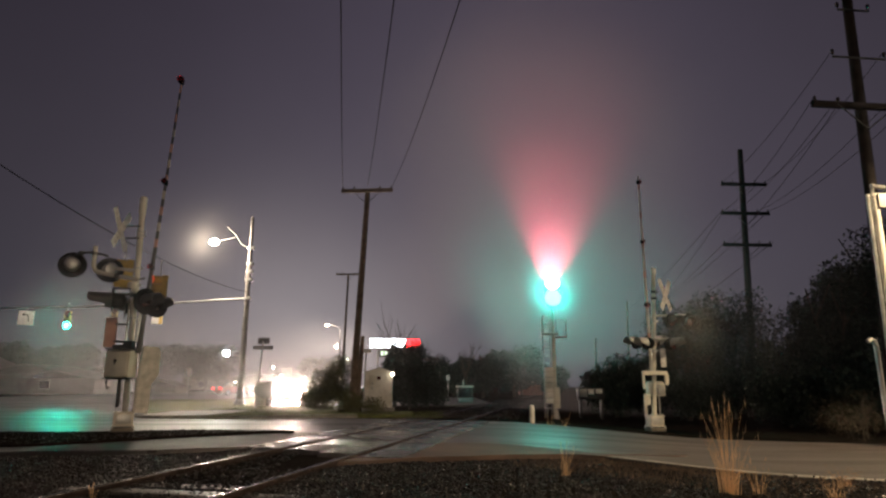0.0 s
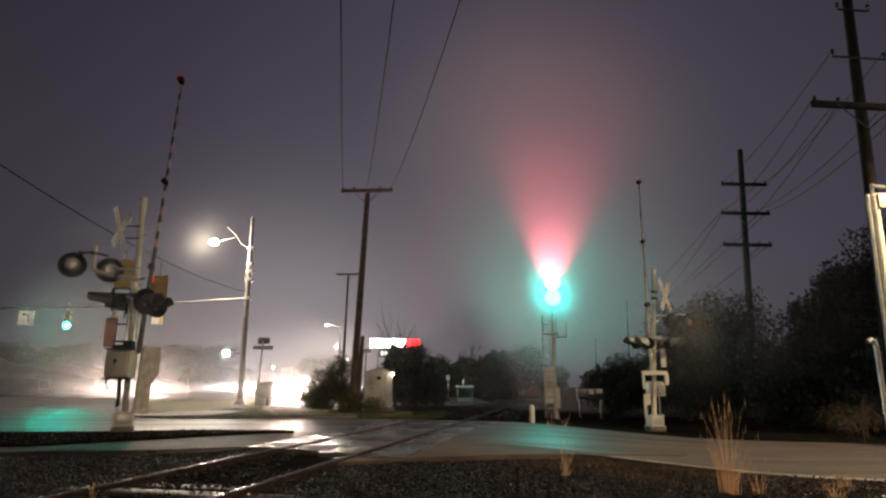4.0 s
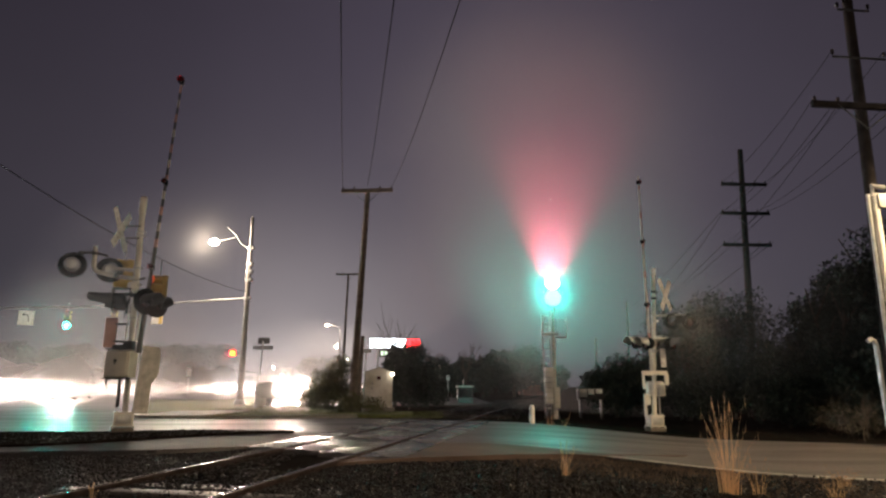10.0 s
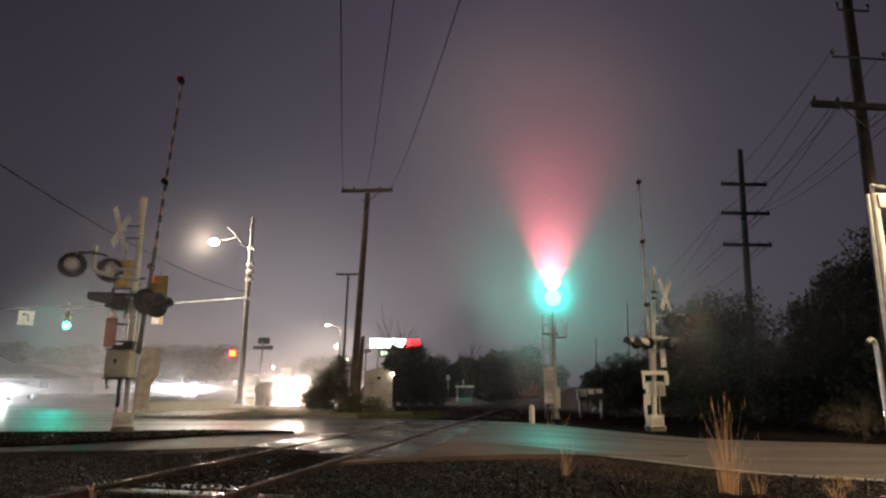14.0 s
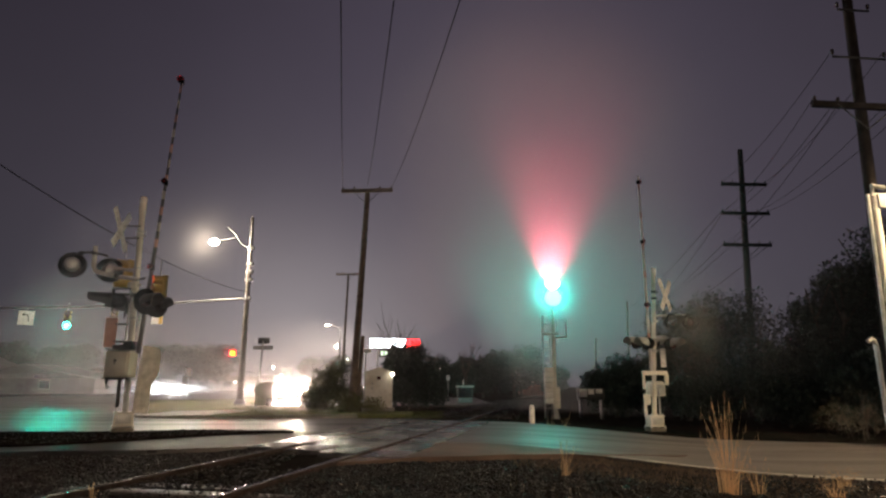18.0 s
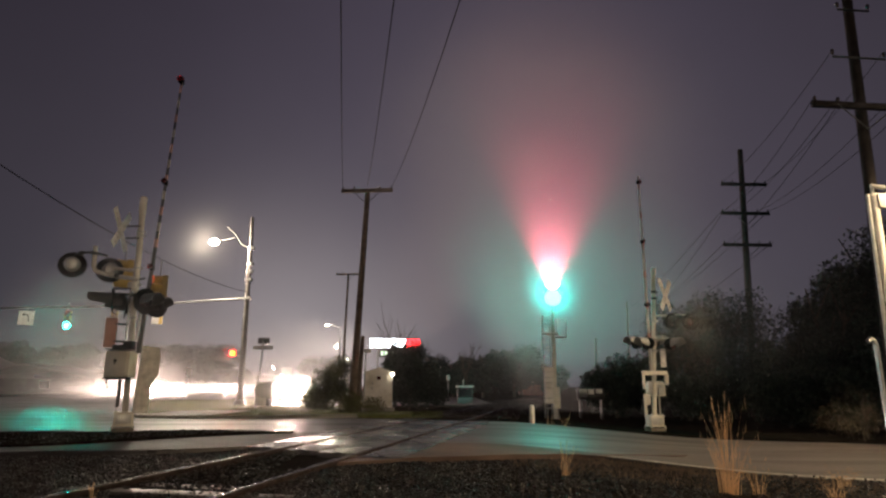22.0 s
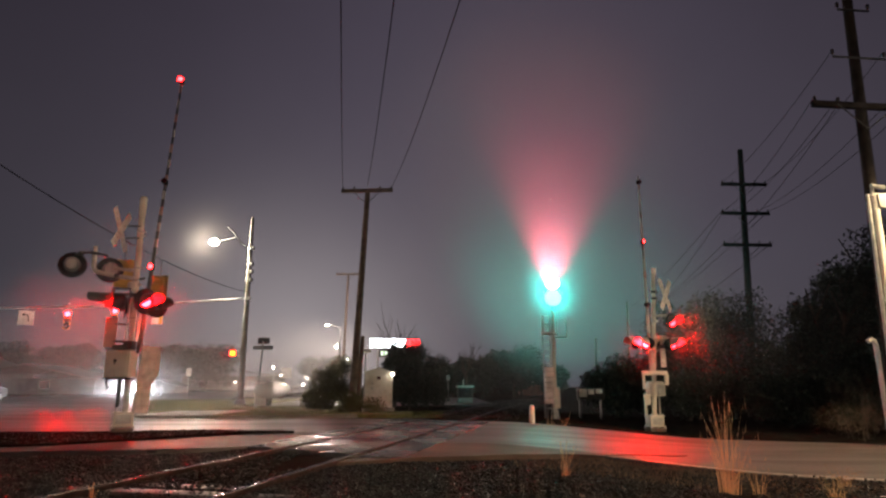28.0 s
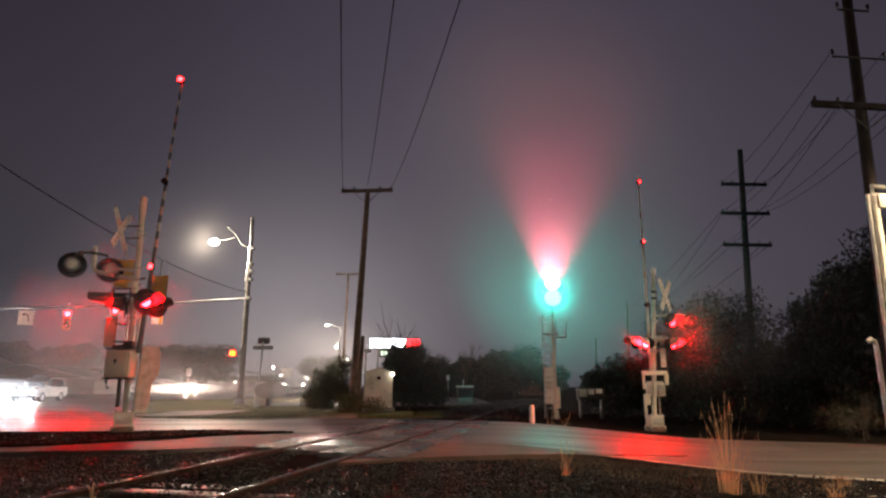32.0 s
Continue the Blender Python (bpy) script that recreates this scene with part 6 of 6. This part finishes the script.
def glare_shape(half_w, half_h):
    """A thin bowed sheet that imitates headlight glare, cut off at the road."""
    verts, faces = [(0, 0, 0)], []
    n, m = 28, 5
    for j in range(1, m + 1):
        f = j / m
        for i in range(n):
            a = 2 * math.pi * i / n
            verts.append((half_w * f * math.cos(a), 0.5 * f * f, max(half_h * f * math.sin(a), -0.76 - 0.001 * f)))
    for i in range(n):
        faces.append((0, 1 + i, 1 + (i + 1) % n))
    for j in range(m - 1):
        for i in range(n):
            p, q = 1 + j * n + i, 1 + j * n + (i + 1) % n
            faces.append((p, p + n, q + n, q))
    return verts, faces


def veil(name, at, half_w, half_h, material, label, tilt=0):
    """A flat sheet standing in for mist or lamp glare, densest in its middle."""
    n = 40
    verts = [(half_w * math.cos(2 * math.pi * k / n), 0, half_h * math.sin(2 * math.pi * k / n)) for k in range(n)]
    faces = [tuple(range(n))]
    ob = raw(name, verts, faces, material, smooth=True)
    ob.matrix_world = pose(*at, tilt, 0, 0)
    tagged(ob, label, "mist", kind="stuff")


def mist_bank():
    """A low bank of ground mist along the far side of the main road."""
    mist_sheet(40.0)


def mist_sheet(shift):
    m = mist("ground_mist", 0.06, (1e6, 1e6, 10.0), 0.06)
    verts, faces = [], []
    ys = [16, 24, 32, 40, 50, 62, 76, 92, 112, 140, 180, 230, 300, 380]
    for y in ys:
        for z in (0, 1.0, 2.2, 3.8, 5.6, 7.6, 10.0):
            x = main_x(y, shift) + 0.5 * math.sin(y * 0.21)
            verts.append((x + 0.25 * math.sin(z * 1.3 + y), y, z))
    for i in range(len(ys) - 1):
        for j in range(6):
            a = i * 7 + j
            faces.append((a, a + 1, a + 8, a + 7))
    tagged(raw("mist_bank", verts, faces, m, smooth=True), "low bank of ground mist lit by passing headlights", "mist", kind="stuff")


def make_mist():
    # three sheets lit by the added red and green spots to imitate the signal's glow
    veil("mist", (3.98, 21.92, 4.15), 3.0, 3.0, mist("signal_mist", 0.18, (3.0, 3.0, 3.0), 0.35), "mist sheet at the railway signal, lit by an added green lamp")
    veil("mist", (4.9, 24.5, 11.7), 10.0, 10.0, mist("beam_mist", 0.18, (10.0, 6.0, 10.0), 0.35), "mist sheet above the railway signal, lit by added coloured lamps")
    veil("mist", (6.4, 29.2, 5.2), 12.0, 10.0, mist("wide_mist", 0.19, (12.0, 3.0, 10.0), 0.3), "thin mist sheet behind the railway signal, lit by added green lamp")
    # sheets added before both crossing signals to imitate red lamp glare
    veil("mist", (7.6, 17.8, 2.9), 3.4, 2.6, mist("flasher_glow_sheet", 0.05, (3.4, 3.0, 2.6), 0.5), "added sheet imitating the red glow round a crossing signal")
    veil("mist", (7.45, 17.95, 2.9), 1.5, 1.3, mist("lens_glare_sheet", 0.12, (1.5, 3.0, 1.3), 0.5, 2.0), "added sheet imitating the glare of the flashing lamp")
    veil("mist", (-7.3, 13.2, 3.1), 2.6, 2.7, mist("island_glow_sheet", 0.085, (2.6, 3.0, 2.7), 0.5), "added sheet imitating the red glow round a crossing signal")
    # sheet added to lift the darkest tones of the scrub, like veiling glare
    veil("mist", (12.5, 21.2, 2.0), 9.0, 6.0, mist("scrub_lift_sheet", 0.022, (9.0, 3.0, 6.0), 0.25), "added thin sheet that lightens the dark scrub behind it")
    veil("mist", (-14.5, 35.5, 9.3), 7.5, 5.5, mist("lamp_mist", 0.017, (7.5, 3.0, 5.5), 0.5, 1.2), "drifting night mist lit by the street lamp")
    veil("mist", (-20.4, 33.4, 4.1), 7.5, 5.0, mist("junction_mist", 0.068, (7.5, 3.0, 5.0), 0.3), "thin mist over the junction, tinted by the traffic signals")
    # small sheet added to spread the signal's light into a bloom
    veil("mist", (-12.6, 36.2, 2.9), 0.9, 0.9, mist("walk_glare_sheet", 0.07, (0.9, 3.0, 0.9), 0.8), "added sheet imitating the glare of the pedestrian signal")
    # sheet added across the lanes to enlarge the glare of far cars
    lane = mist("lane_glare_sheet", 0.18, (15.0, 3.0, 5.0), 0.25)
    veil("mist", (main_x(66, 26), 66, 1.8), 15.0, 5.0, lane, "added sheet across the main road, imitating oncoming headlight glare")
    town = mist("town_mist", 0.24, (30.0, 6.0, 12.5), 0.08)
    veil("mist", (-26.0, 111.5, 4.0), 30.0, 12.5, town, "warm haze hanging under the main road's street lamps")
    # two sheets added so headlight glare bleeds over the bush and cabinet
    veil("mist", (-13.4, 27.4, 1.4), 10.5, 5.0, mist("verge_glare_sheet", 0.22, (10.5, 3.0, 5.0), 0.3, 1.7), "added sheet over the verge, imitating glare of oncoming headlights")
    veil("mist", (-8.3, 30.5, 0.9), 4.8, 2.0, mist("lane_end_glare_sheet", 0.36, (4.8, 3.0, 2.0), 0.4, 1.5), "added sheet before the side lane, imitating a waiting car's glare")
    mist_bank()


make_ground()
make_roads()
make_track()
left_gate()
right_gate()
rail_signal()
make_poles()
make_junction()
make_far_lamps()
make_signs()
make_buildings()
make_plants()
make_traffic()
make_mist()
make_grass()
make_ballast()


def motions():
    for ob, rows in TURNING:
        if len(rows) > 2:
            walk(ob, rows)
    for ob, rows in MOVERS:
        walk(ob, rows)


motions()
